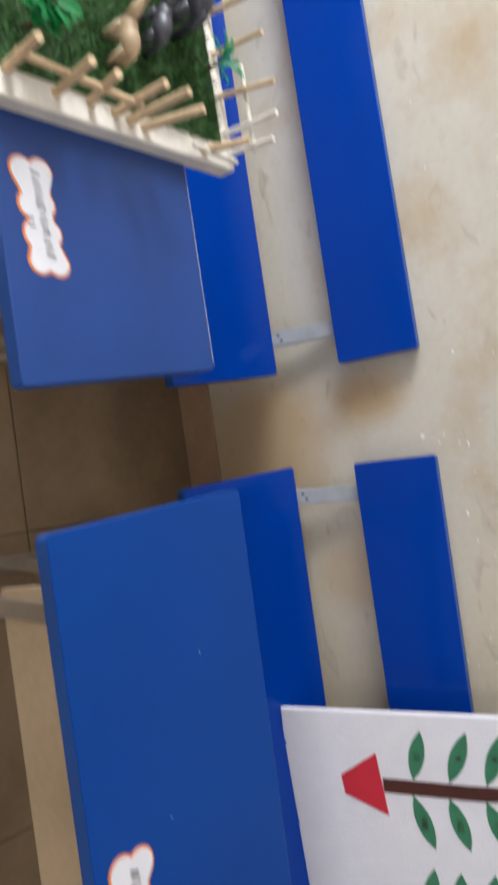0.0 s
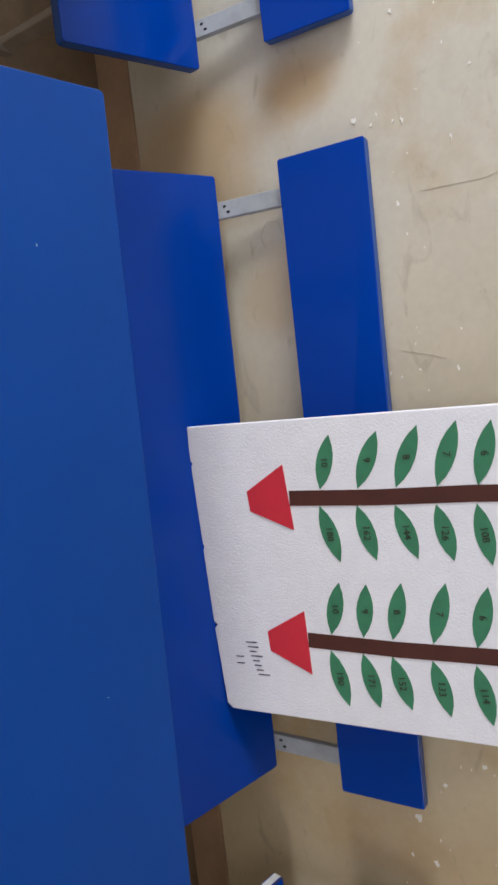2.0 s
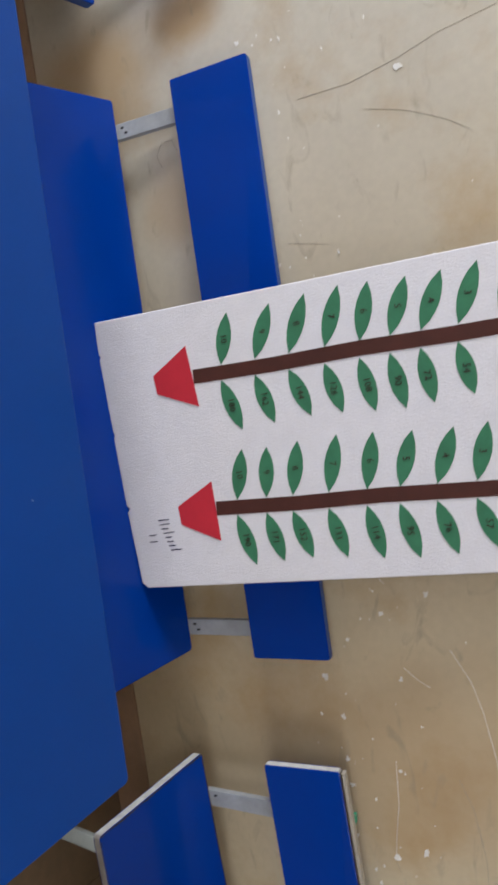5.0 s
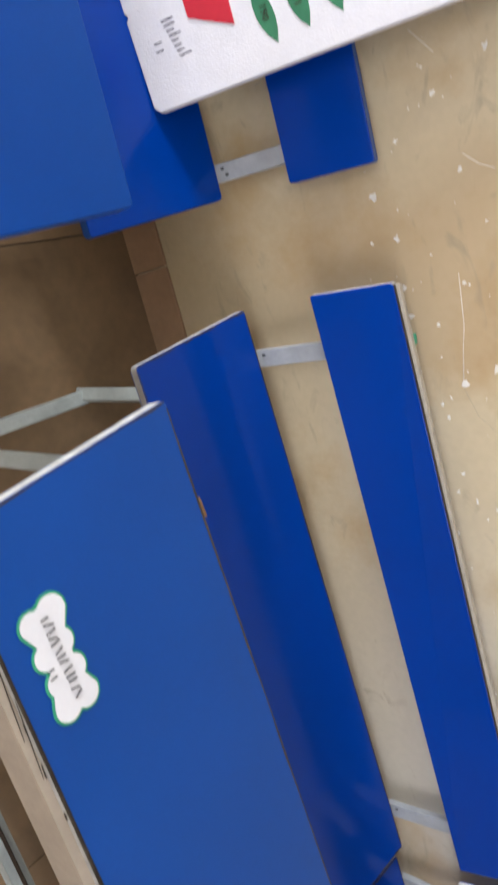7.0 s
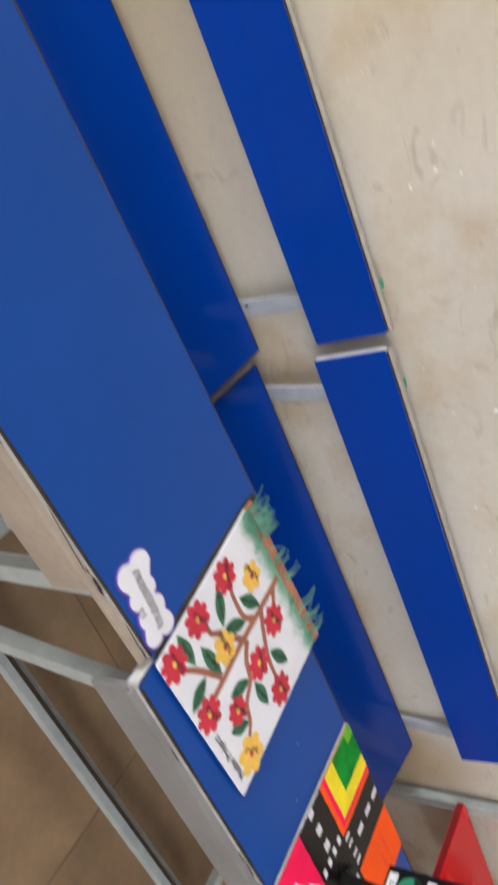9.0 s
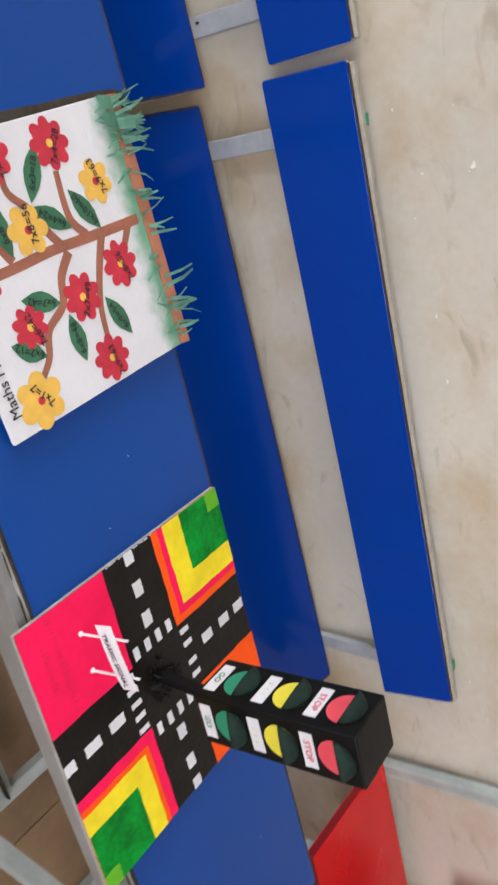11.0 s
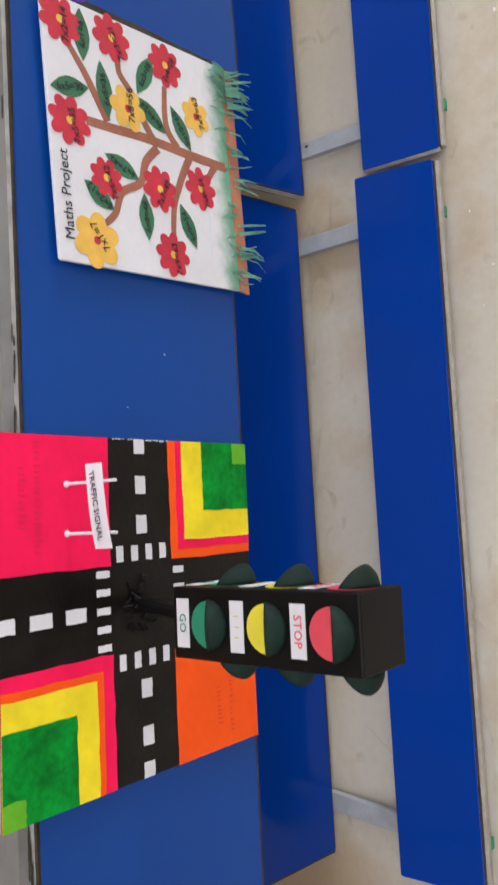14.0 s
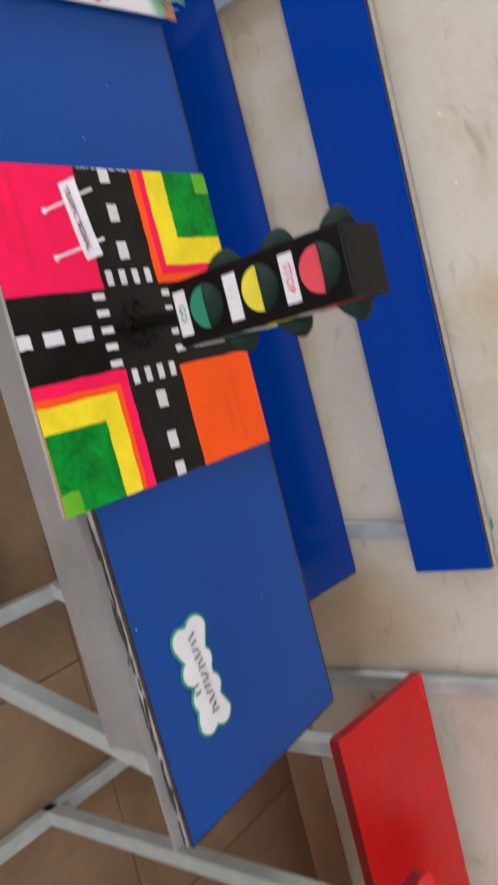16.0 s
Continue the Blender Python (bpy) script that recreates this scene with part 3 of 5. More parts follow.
        # dark line of bare board round the top, where the edge band has lifted
        for nm, pts, zz in (("desktop_rim", top, (zt,) * 4), ("seat_rim", seat, seat_z)):
            bm = bmesh.new()
            for i in range(4):
                a, b = Vector((*pts[i], zz[i] + 0.0004)), Vector((*pts[(i + 1) % 4], zz[(i + 1) % 4] + 0.0004))
                d = (b - a).normalized()
                inn = Vector((-d.y, d.x, 0))
                steps = 14
                row = []
                for k in range(steps + 1):
                    c = a.lerp(b, 0.008 + 0.984 * k / steps)
                    row.append((c + inn * 0.0012, c + inn * (0.0012 + rgd.uniform(0.0012, 0.0042))))
                for r0, r1 in zip(row, row[1:]):
                    flat(bm, [r0[0], r1[0], r1[1], r0[1]], 0.0006)
            bmesh.ops.remove_doubles(bm, verts=list(bm.verts), dist=0.0002)
            put(nm, bm, DARK_EDGE, e, "dark chipped edge line")

    def at(corner_l, corner_r, xx):
        t = (xx - corner_l[0]) / (corner_r[0] - corner_l[0])
        return corner_l[1] * (1 - t) + corner_r[1] * t
    for lx in legs:
        f, tb, sb = at(top[0], top[1], lx), at(top[3], top[2], lx), at(seat[3], seat[2], lx)
        lb = lx - lean
        leg = put("front_leg", tube(bmesh.new(), (lb, f + 0.045, 0.012), (lx, f + 0.045, zt - 0.025), 0.028), steel, e)
        put("foot_cap", box(bmesh.new(), lb - 0.017, lb + 0.017, f + 0.028, f + 0.062, 0, 0.03, 0.003), CAP, leg, "greenish rubber foot cap")
        put("gusset", tube(bmesh.new(), (lx, f + 0.045, zt - 0.09), (lx, f + 0.12, zt - 0.03), 0.006, 0.02, 0.001), steel, e)
        fs = at(seat[0], seat[1], lx)
        put("middle_post", tube(bmesh.new(), (lb, f + 0.285, 0.07), (lx, f + 0.265, zt - 0.025), 0.026), steel, e)
        put("seat_post", tube(bmesh.new(), (lb, fs + 0.075, 0.058), (lx - 0.03, fs + 0.06, zf - 0.014), 0.028), steel, e)
        put("side_stretcher", tube(bmesh.new(), (lb + 0.006, f + 0.06, 0.07), (lb + 0.006, fs + 0.088, 0.07), 0.026, 0.03), steel, e)
        put("top_bearer", tube(bmesh.new(), (lx, f + 0.06, zt - 0.04), (lx, tb - 0.03, zt - 0.04), 0.024, 0.028), steel, e)
        put("seat_bearer", tube(bmesh.new(), (lx - 0.03, fs + 0.02, zf - 0.034), (lx - 0.03, sb - 0.005, zs - 0.037), 0.024, 0.028), steel, e)
    l0, l1 = legs
    ya = at(top[0], top[1], l0) + 0.115
    yb = at(top[0], top[1], l1) + 0.115
    l0, l1 = l0 - lean + 0.018, l1 - lean - 0.005
    # the foot rail is a solid bar; a dark plate paints its channel's shaded inside
    put("foot_rail", tube(bmesh.new(), (l0, ya, 0.078), (l1, yb, 0.078), 0.036, 0.024, 0.001), steel, e)
    shade_plate = tube(bmesh.new(), (l0, ya, 0.0962), (l1, yb, 0.0962), 0.002, 0.0195, 0)
    put("foot_rail_lining", shade_plate, CHANNEL_SHADE, e, "dark plate standing for the rail's shaded inside")
    for sx in straps:
        t = (sx - back_low[0][0]) / (back_low[1][0] - back_low[0][0])
        lo = Vector(back_low[0]).lerp(Vector(back_low[1]), t)
        hi = Vector(back_high[0]).lerp(Vector(back_high[1]), t)
        up = (hi - lo).normalized()
        sy = at(seat[3], seat[2], sx)
        n = Vector((0, up.z, -up.y))
        foot, knee, head = Vector((sx - 0.012, sy + 0.012, zs - 0.05)), Vector((sx - 0.01, sy + 0.012, zs - 0.01)), lo + n * 0.0305 + up * ((hi - lo).length - 0.006)
        bm = flat_bar(bmesh.new(), foot, knee, 0.034, 0.016)
        box(bm, foot.x - 0.014, foot.x + 0.014, sy - 0.09, sy + 0.006, zs - 0.06, zs - 0.036)
        flat_bar(bm, knee, lo + n * 0.0305, 0.036, 0.016)
        flat_bar(bm, lo + n * 0.0305, head, 0.036, 0.016)
        s = put("rear_post", bm, STRAP, e, "flat grey steel post behind the backrest")
        if worn:
            put("post_cap", flat_bar(bmesh.new(), head - up * 0.006, head + up * 0.0165, 0.020, 0.014), POST_CAP, s, "small green end cap")
        way = (lo + n * 0.0305 - knee).normalized()
        ahead = Vector((0, -way.z, way.y)).normalized()
        slots = ((-0.007, 0.022), (0.006, 0.030))
        for side, up_by in slots[:0 if "chipped" in label else 1 if worn else 2]:
            c = knee + way * up_by + ahead * 0.0082 + Vector((side, 0, 0))
            put("bolt_slot", flat_bar(bmesh.new(), c - way * 0.004, c + way * 0.004, 0.005, 0.003), BLACK, s, "small black bolt slot")
    if apron:
        a0, a1, za, m, dy = apron
        y0, y1 = at(top[0], top[1], a0) + dy, at(top[0], top[1], a1) + dy
        put("front_panel", sheet(bmesh.new(), [Vector(p) for p in ((a0, y0, za), (a1, y1, za), (a1, y1, zt - 0.0255), (a0, y0, zt - 0.0255))], 0.012, 0.001, (0, 0, 0)), m, e, "plain panel under the front edge")
    return tagged(e, label, "desk", "desks along the wall")


desk([(-1.027, 1.343), (0.300, 1.354), (0.263, 1.737), (-1.067, 1.733)], [(-1.06, 1.915), (0.235, 1.915), (0.206, 2.254), (-1.1, 2.262)],
     [(-1.09, 2.262, 0.546), (0.216, 2.257, 0.546)], [(-1.08, 2.284, 0.730), (0.221, 2.283, 0.730)], 0.613, 0.376,
     (-0.92, 0.17), (-0.98, 0.128), None, BLUE_EDGE, "blue laminate school desk and bench with clean blue edges", False, 0.03, face=BLUE_DULL)
desk([(0.490, 1.356), (1.785, 1.371), (1.758, 1.722), (0.466, 1.748)], [(0.45, 1.93), (1.745, 1.905), (1.716, 2.228), (0.432, 2.256)],
     [(0.447, 2.258, 0.543), (1.733, 2.228, 0.544)], [(0.455, 2.279, 0.731), (1.745, 2.255, 0.713)], 0.618, 0.379,
     (0.60, 1.66), (0.515, 1.674), (0.56, 1.70, 0.44, APRON_TAN, 0.04), BLUE_EDGE, "blue laminate school desk and bench holding a polystyrene board", False, 0.06, face=BLUE_SHADED)
desk([(2.064, 1.318), (3.403, 1.415), (3.376, 1.766), (2.017, 1.677)], [(1.985, 1.905), (3.335, 1.96), (3.311, 2.259), (1.941, 2.196)],
     [(1.946, 2.182, 0.556), (3.313, 2.239, 0.543)], [(1.960, 2.211, 0.717), (3.317, 2.253, 0.704)], 0.616, 0.384,
     (2.085, 3.30), (2.058, 3.216), (2.10, 3.275, 0.50, APRON_WARM, 0.006), WORN, "blue laminate school desk and bench with worn white edges", True)
desk([(3.412, 1.377), (4.725, 1.415), (4.713, 1.758), (3.390, 1.736)], [(3.35, 1.94), (4.70, 1.955), (4.692, 2.277), (3.337, 2.250)],
     [(3.338, 2.212, 0.538), (4.688, 2.252, 0.527)], [(3.345, 2.232, 0.698), (4.691, 2.268, 0.686)], 0.61, 0.366,
     (3.50, 4.66), (3.434, 4.603), (3.425, 4.607, 0.505, APRON, 0.004), WORN, "blue laminate school desk and bench with chipped worn edges", True, lean=0.16)


chip = bmesh.new()
flat(chip, [(2.166, 1.690, 0.6156), (2.173, 1.6835, 0.6156), (2.184, 1.683, 0.6156), (2.195, 1.688, 0.6156), (2.198, 1.694, 0.6156)], 0.003)
third = bpy.data.objects["school_desk.002"]
put("broken_edge", chip, BARE_WOOD, third, "bare brown board at a broken edge")
put("dark_end", sheet(bmesh.new(), [Vector(p) for p in ((3.4050, 1.425, 0.592), (3.3795, 1.758, 0.592), (3.3795, 1.758, 0.6145), (3.4050, 1.425, 0.6145))], 0.001, 0, (0, 0, 0)), DARK_EDGE, third, "dark bare board end")
rim = random.Random(8)
inner = [(3.396, 1.422), (3.3925, 1.446), (3.389, 1.476), (3.385, 1.506), (3.379, 1.55), (3.373, 1.60), (3.367, 1.65), (3.362, 1.69), (3.359, 1.73), (3.361, 1.756)]
outer = [(3.401 - (y - 1.415) * 0.077, y) for _, y in inner]
bm = bmesh.new()
for (p0, q0), (p1, q1) in zip(zip(inner, outer), zip(inner[1:], outer[1:])):
    flat(bm, [Vector((x, y, 0.6166)) for x, y in (p0, q0, q1, p1)], 0.0008)
for v in bm.verts:
    if v.co.x < 3.399 - (v.co.y - 1.415) * 0.077 - 0.004:
        v.co.x += rim.uniform(-0.0012, 0.0012)
put("bare_end", bm, DARK_EDGE, third, "dark chipped board where the laminate ends")


def specks(desk_name, spots, z):
    bm = bmesh.new()
    rs = random.Random(len(spots) + int(z * 1000))
    for x, y in spots:
        g, r = rs.uniform(0, 3.1), rs.uniform(0.0005, 0.0011)
        u, v = Vector((math.cos(g), math.sin(g), 0)), Vector((-math.sin(g), math.cos(g), 0))
        c = Vector((x, y, z + 0.0004))
        flat(bm, [c - u * r * 2.2, c - v * r * 0.6, c + u * r * 2.2, c + v * r * 0.6], 0.0003)
    put("pale_specks", bm, CHIP, bpy.data.objects[desk_name], "tiny pale specks and nicks")["kind"] = "stuff"


specks("school_desk", [(0.111, 1.655), (0.128, 1.49), (0.067, 1.623), (0.182, 1.498), (0.02, 1.6), (-0.02, 1.5)], 0.612)
specks("school_desk.001", [(0.9, 1.5), (1.3, 1.62), (1.6, 1.45), (0.7, 1.6)], 0.618)
specks("school_desk.002", [(2.158, 1.579), (2.6, 1.6), (2.9, 1.5), (2.35, 1.45), (3.1, 1.65)], 0.615)
specks("school_desk.003", [(3.873, 1.537), (3.80, 1.60), (4.5, 1.65), (4.45, 1.42)], 0.61)


# ---- the red low bench beside the last desk ----
def red_bench():
    e = empty("red_bench", 5.5, 2.1, 0)
    slab_part("seat", [(4.888, 1.918, 0.475), (6.2, 1.93, 0.475), (6.2, 2.266, 0.475), (4.922, 2.268, 0.475)], 0.022, [RED, RED_EDGE], e, 0.006)
    for x in (4.955, 6.1):
        put("rear_post", tube(bmesh.new(), (x, 2.284, 0), (x, 2.284, 0.86), 0.028), STEEL, e)
        put("front_leg", tube(bmesh.new(), (x - 0.03, 1.96, 0), (x - 0.03, 1.96, 0.453), 0.028), STEEL, e)
        put("desk_leg", tube(bmesh.new(), (x - 0.045, 1.60, 0.0), (x - 0.045, 1.585, 0.757), 0.028), STEEL, e)
        put("desk_bearer", tube(bmesh.new(), (x - 0.045, 1.34, 0.744), (x - 0.045, 1.585, 0.744), 0.026), STEEL, e)
        put("foot_stretcher", tube(bmesh.new(), (x - 0.045, 1.45, 0.015), (x - 0.045, 1.90, 0.015), 0.028), STEEL, e)
    put("back_plank", box(bmesh.new(), 5.3, 6.2, 2.246, 2.268, 0.62, 0.78, 0.003), RED, e)
    slab_part("shelf", [(5.03, 1.42, 0.5), (6.2, 1.42, 0.5), (6.2, 1.69, 0.5), (5.03, 1.68, 0.5)], 0.02, [RED, RED_EDGE], e, 0.01)
    slab_part("desktop", [(4.88, 1.28, 0.78), (6.2, 1.28, 0.78), (6.2, 1.65, 0.78), (4.868, 1.65, 0.78)], 0.022, [RED, RED_EDGE], e, 0.03)
    return tagged(e, "low bench with glossy red planks on grey steel frame", "bench")


red_bench()


# ---- name clouds ----
def cloud(a, b, w, z, rim, label):
    """A cloud-shaped paper label lying from a to b, w wide; its name is only strokes."""
    a, b = Vector((*a, z)), Vector((*b, z))
    d = (b - a)
    L = d.length
    u = d.normalized()
    v = Vector((-u.y, u.x, 0))
    e = empty("paper_label", *((a + b) / 2))
    rr = random.Random(int(L * 1000) + int(a.x * 100))
    lobes = [(0.16, 0.22, 0.27), (0.17, -0.2, 0.25), (0.40, 0.16, 0.24), (0.42, -0.2, 0.23), (0.62, 0.18, 0.23), (0.64, -0.16, 0.25), (0.84, 0.2, 0.25), (0.83, -0.2, 0.26), (0.5, 0, 0.27), (0.3, 0, 0.3), (0.72, 0, 0.3)]
    lobes = [(t, s, r * rr.uniform(0.92, 1.1)) for t, s, r in lobes]
    for nm, grow, lift, m in (("rim", 0.0035, 0.0, rim), ("face", 0.0, 0.0012, PAPER)):
        mid = (a + b) / 2
        ring = []
        for k in range(96):
            g = 2 * math.pi * k / 96
            d2 = Vector((math.cos(g), math.sin(g)))
            far = 0.0
            for t, s, r in lobes:
                c2, rad = Vector(((t - 0.5) * L, w * s)), r * w + grow
                q = c2.dot(d2)
                h2 = rad * rad - (c2.length_squared - q * q)
                if h2 > 0:
                    far = max(far, q + math.sqrt(h2))
            ring.append(mid + u * d2.x * far + v * d2.y * far + Vector((0, 0, lift + 0.001)))
        bm = flat(bmesh.new(), ring, 0.0008)
        put(nm, bm, m, e)
    bm = bmesh.new()
    up = Vector((0, 0, 0.004))

    def bar(p, q, t):
        side = Vector((-(q - p).y, (q - p).x, 0)).normalized() * t
        flat(bm, [p - side + up, q - side + up, q + side + up, p + side + up])
    for k in range(13):
        c = a + u * L * (0.17 + 0.052 * k + rr.uniform(-0.008, 0.008)) + v * w * (0.04 + rr.uniform(-0.02, 0.02))
        h, lean = w * rr.uniform(0.07, 0.105), rr.uniform(-0.003, 0.003)
        bar(c - v * h - u * lean, c + v * h + u * lean, 0.0009)
    for k in range(2):
        c = a + u * L * (0.52 + 0.06 * k) - v * w * 0.25
        bar(c - v * 0.005, c + v * 0.005, 0.0009)
    put("name_bar", bm, INK, e)["kind"] = "stuff"
    return tagged(e, label, "label", "cloud labels on the desks")


cloud((-0.03, 1.409), (0.155, 1.425), 0.072, 0.6125, RIM_ORANGE, "white cloud-shaped paper label with orange rim")
cloud((0.903, 1.422), (1.072, 1.403), 0.075, 0.6185, RIM_ORANGE, "white cloud-shaped paper label with orange rim")
cloud((2.17, 1.388), (2.333, 1.404), 0.068, 0.6165, RIM_GREEN, "white cloud-shaped paper label with green rim")
cloud((3.254, 1.458), (3.400, 1.448), 0.07, 0.6165, RIM_PURPLE, "white cloud-shaped paper label with purple rim")
cloud((4.465, 1.492), (4.628, 1.508), 0.066, 0.6105, RIM_GREEN, "white cloud-shaped paper label with green rim")


# ---- the polystyrene board with two number trees ----
def number_board():
    sl, yaw, lean = 0.175, 0.023, 0.038
    o = Vector((0.960, 2.1030, 0.3645))
    vv = Vector((1, yaw, lean * 0.4)).normalized()
    uu = Vector((-lean, sl, 1)).normalized()
    nn = vv.cross(uu).normalized()
    e = empty("number_tree_board", *o)

    def at(p, lift=0.0):
        return o + vv * p[0] + uu * p[1] + nn * lift
    # ragged lower edge and corners
    body = [(-0.002, -0.010), (0.066, -0.015), (0.074, -0.010), (0.080, -0.015), (0.240, -0.014), (0.246, -0.011), (0.252, -0.015), (0.401, -0.015), (0.409, -0.008), (0.416, -0.015), (0.573, -0.011), (0.585, 0.001), (0.660, 1.000), (0.661, 1.030), (0.072, 1.030)]
    put("sheet", sheet(bmesh.new(), [at(p) for p in body], 0.018, 0.0025, (0, 0, 0)), FOAM, e)

    def shape(name, pts, m, lift=0.0012, label=""):
        # counter-clockwise seen from the room
        ar = sum(pts[i - 1][0] * pts[i][1] - pts[i][0] * pts[i - 1][1] for i in range(len(pts)))
        pts = pts if ar > 0 else pts[::-1]
        return put(name, flat(bmesh.new(), [at(p, lift) for p in pts], 0.0008), m, e, label)

    def leaf(base, tip, w):
        b, t = Vector(base), Vector(tip)
        d = t - b
        c = Vector((-d.y, d.x)).normalized() * w
        left = [b + d * q + c * math.sin(math.pi * q) ** 0.8 for q in (0.18, 0.34, 0.5, 0.66, 0.82)]
        right = [b + d * q - c * math.sin(math.pi * q) ** 0.8 for q in (0.82, 0.66, 0.5, 0.34, 0.18)]
        return [tuple(p) for p in [b, *left, t, *right]]
    # pots, stems, times table; how far up each pair of leaves sits and how far its tips rise
    trees = [
        ([(0.142, 0.109), (0.097, 0.195), (0.225, 0.201), (0.181, 0.111)], (0.163, 0.200), (0.210, 0.900), 18),
        ([(0.422, 0.110), (0.382, 0.197), (0.507, 0.195), (0.461, 0.111)], (0.439, 0.197), (0.498, 0.900), 19),
    ]
    rises = [
        ((0.266, 0.340, 0.412, 0.485, 0.554, 0.612, 0.669, 0.736, 0.810, 0.885), (0.032, 0.050, 0.052, 0.047, 0.035, 0.047, 0.054, 0.051, 0.043, 0.043), (0.021, 0.018, 0.023, 0.013, 0.007, 0.006, 0.002, 0.007, 0.012, 0.012)),
        ((0.247, 0.311, 0.367, 0.441, 0.517, 0.580, 0.649, 0.720, 0.792, 0.864), (0.030, 0.019, 0.030, 0.036, 0.031, 0.041, 0.047, 0.037, 0.023, 0.023), (0.017, 0.014, 0.019, 0.015, 0.010, 0.015, 0.016, 0.021, 0.016, 0.016)),
    ]
    for (pot, s0, s1, table), (us, rise_l, rise_r) in zip(trees, rises):
        shape("pot", pot, RED_PAPER, 0.0016, "red paper flower pot")
        a, b = Vector(s0), Vector(s1)
        d = (b - a)
        side = Vector((-d.y, d.x)).normalized() * 0.0145
        pts = [a + side, a - side]
        for q in (0.25, 0.5, 0.75):
            pts.append(a + d * q - side + Vector((0.002 * math.sin(9 * q), 0)))
        pts += [b - side, b + side]
        for q in (0.75, 0.5, 0.25):
            pts.append(a + d * q + side + Vector((0.002 * math.sin(9 * q), 0)))
        shape("stem", [tuple(p) for p in pts], STEM_PAPER, 0.0012, "brown paper stem")
        for i, u in enumerate(us):
            num = 10 - i
            q = (u - s0[1]) / (s1[1] - s0[1])
            mid = s0[0] + (s1[0] - s0[0]) * q
            for sgn, text in ((-1, str(num)), (1, str(table * num))):
                j = 0.005 * math.sin(5.1 * i + sgn)
                base = (mid + sgn * 0.015, u if sgn < 0 else u - 0.006)
                tip = (mid + sgn * (0.119 + j), u + (rise_l if sgn < 0 else rise_r)[i])
                shape("leaf", leaf(base, tip, 0.0165), LEAF_PAPER)
                c = at(((base[0] + tip[0]) / 2, (base[1] + tip[1]) / 2), 0.0022)
                an = 0.12 * math.sin(3.3 * i)
                write("number", text, 0.019, frame_at(c, vv + uu * an, uu - vv * an), BROWN_INK, e)
        top = Vector(s1)
        for dx, dy in ((-0.026, 0.016), (0.026, 0.016), (0, 0.04)):
            c = top + Vector((dx, dy))
            shape("flower_petal", [(c.x + 0.032 * math.cos(g), c.y + 0.032 * math.sin(g)) for g in [2 * math.pi * h / 18 for h in range(18)]], RED_PAPER, 0.002 + abs(dx) * 0.02 + dx * 0.005)
    # the maker's name and class, as strokes only
    bm = bmesh.new()
    for i in range(8):
        x = 0.443 + i * 0.0095
        hgt = (0.026, 0.024, 0.016, 0.026, 0.015, 0.016, 0.016, 0.026)[i]
        y = 0.056 + 0.0026 * i
        flat(bm, [at(p, 0.001) for p in ((x, y), (x + 0.0022, y), (x + 0.0032, y + hgt), (x + 0.001, y + hgt))])
    for x in (0.472, 0.486):
        flat(bm, [at(p, 0.001) for p in ((x, 0.028), (x + 0.002, 0.028), (x + 0.003, 0.046), (x + 0.001, 0.046))])
    put("name_bar", bm, GREY_INK, e)["kind"] = "stuff"
    return tagged(e, "white polystyrene board with two green number trees leaning on bench", "board")


number_board()


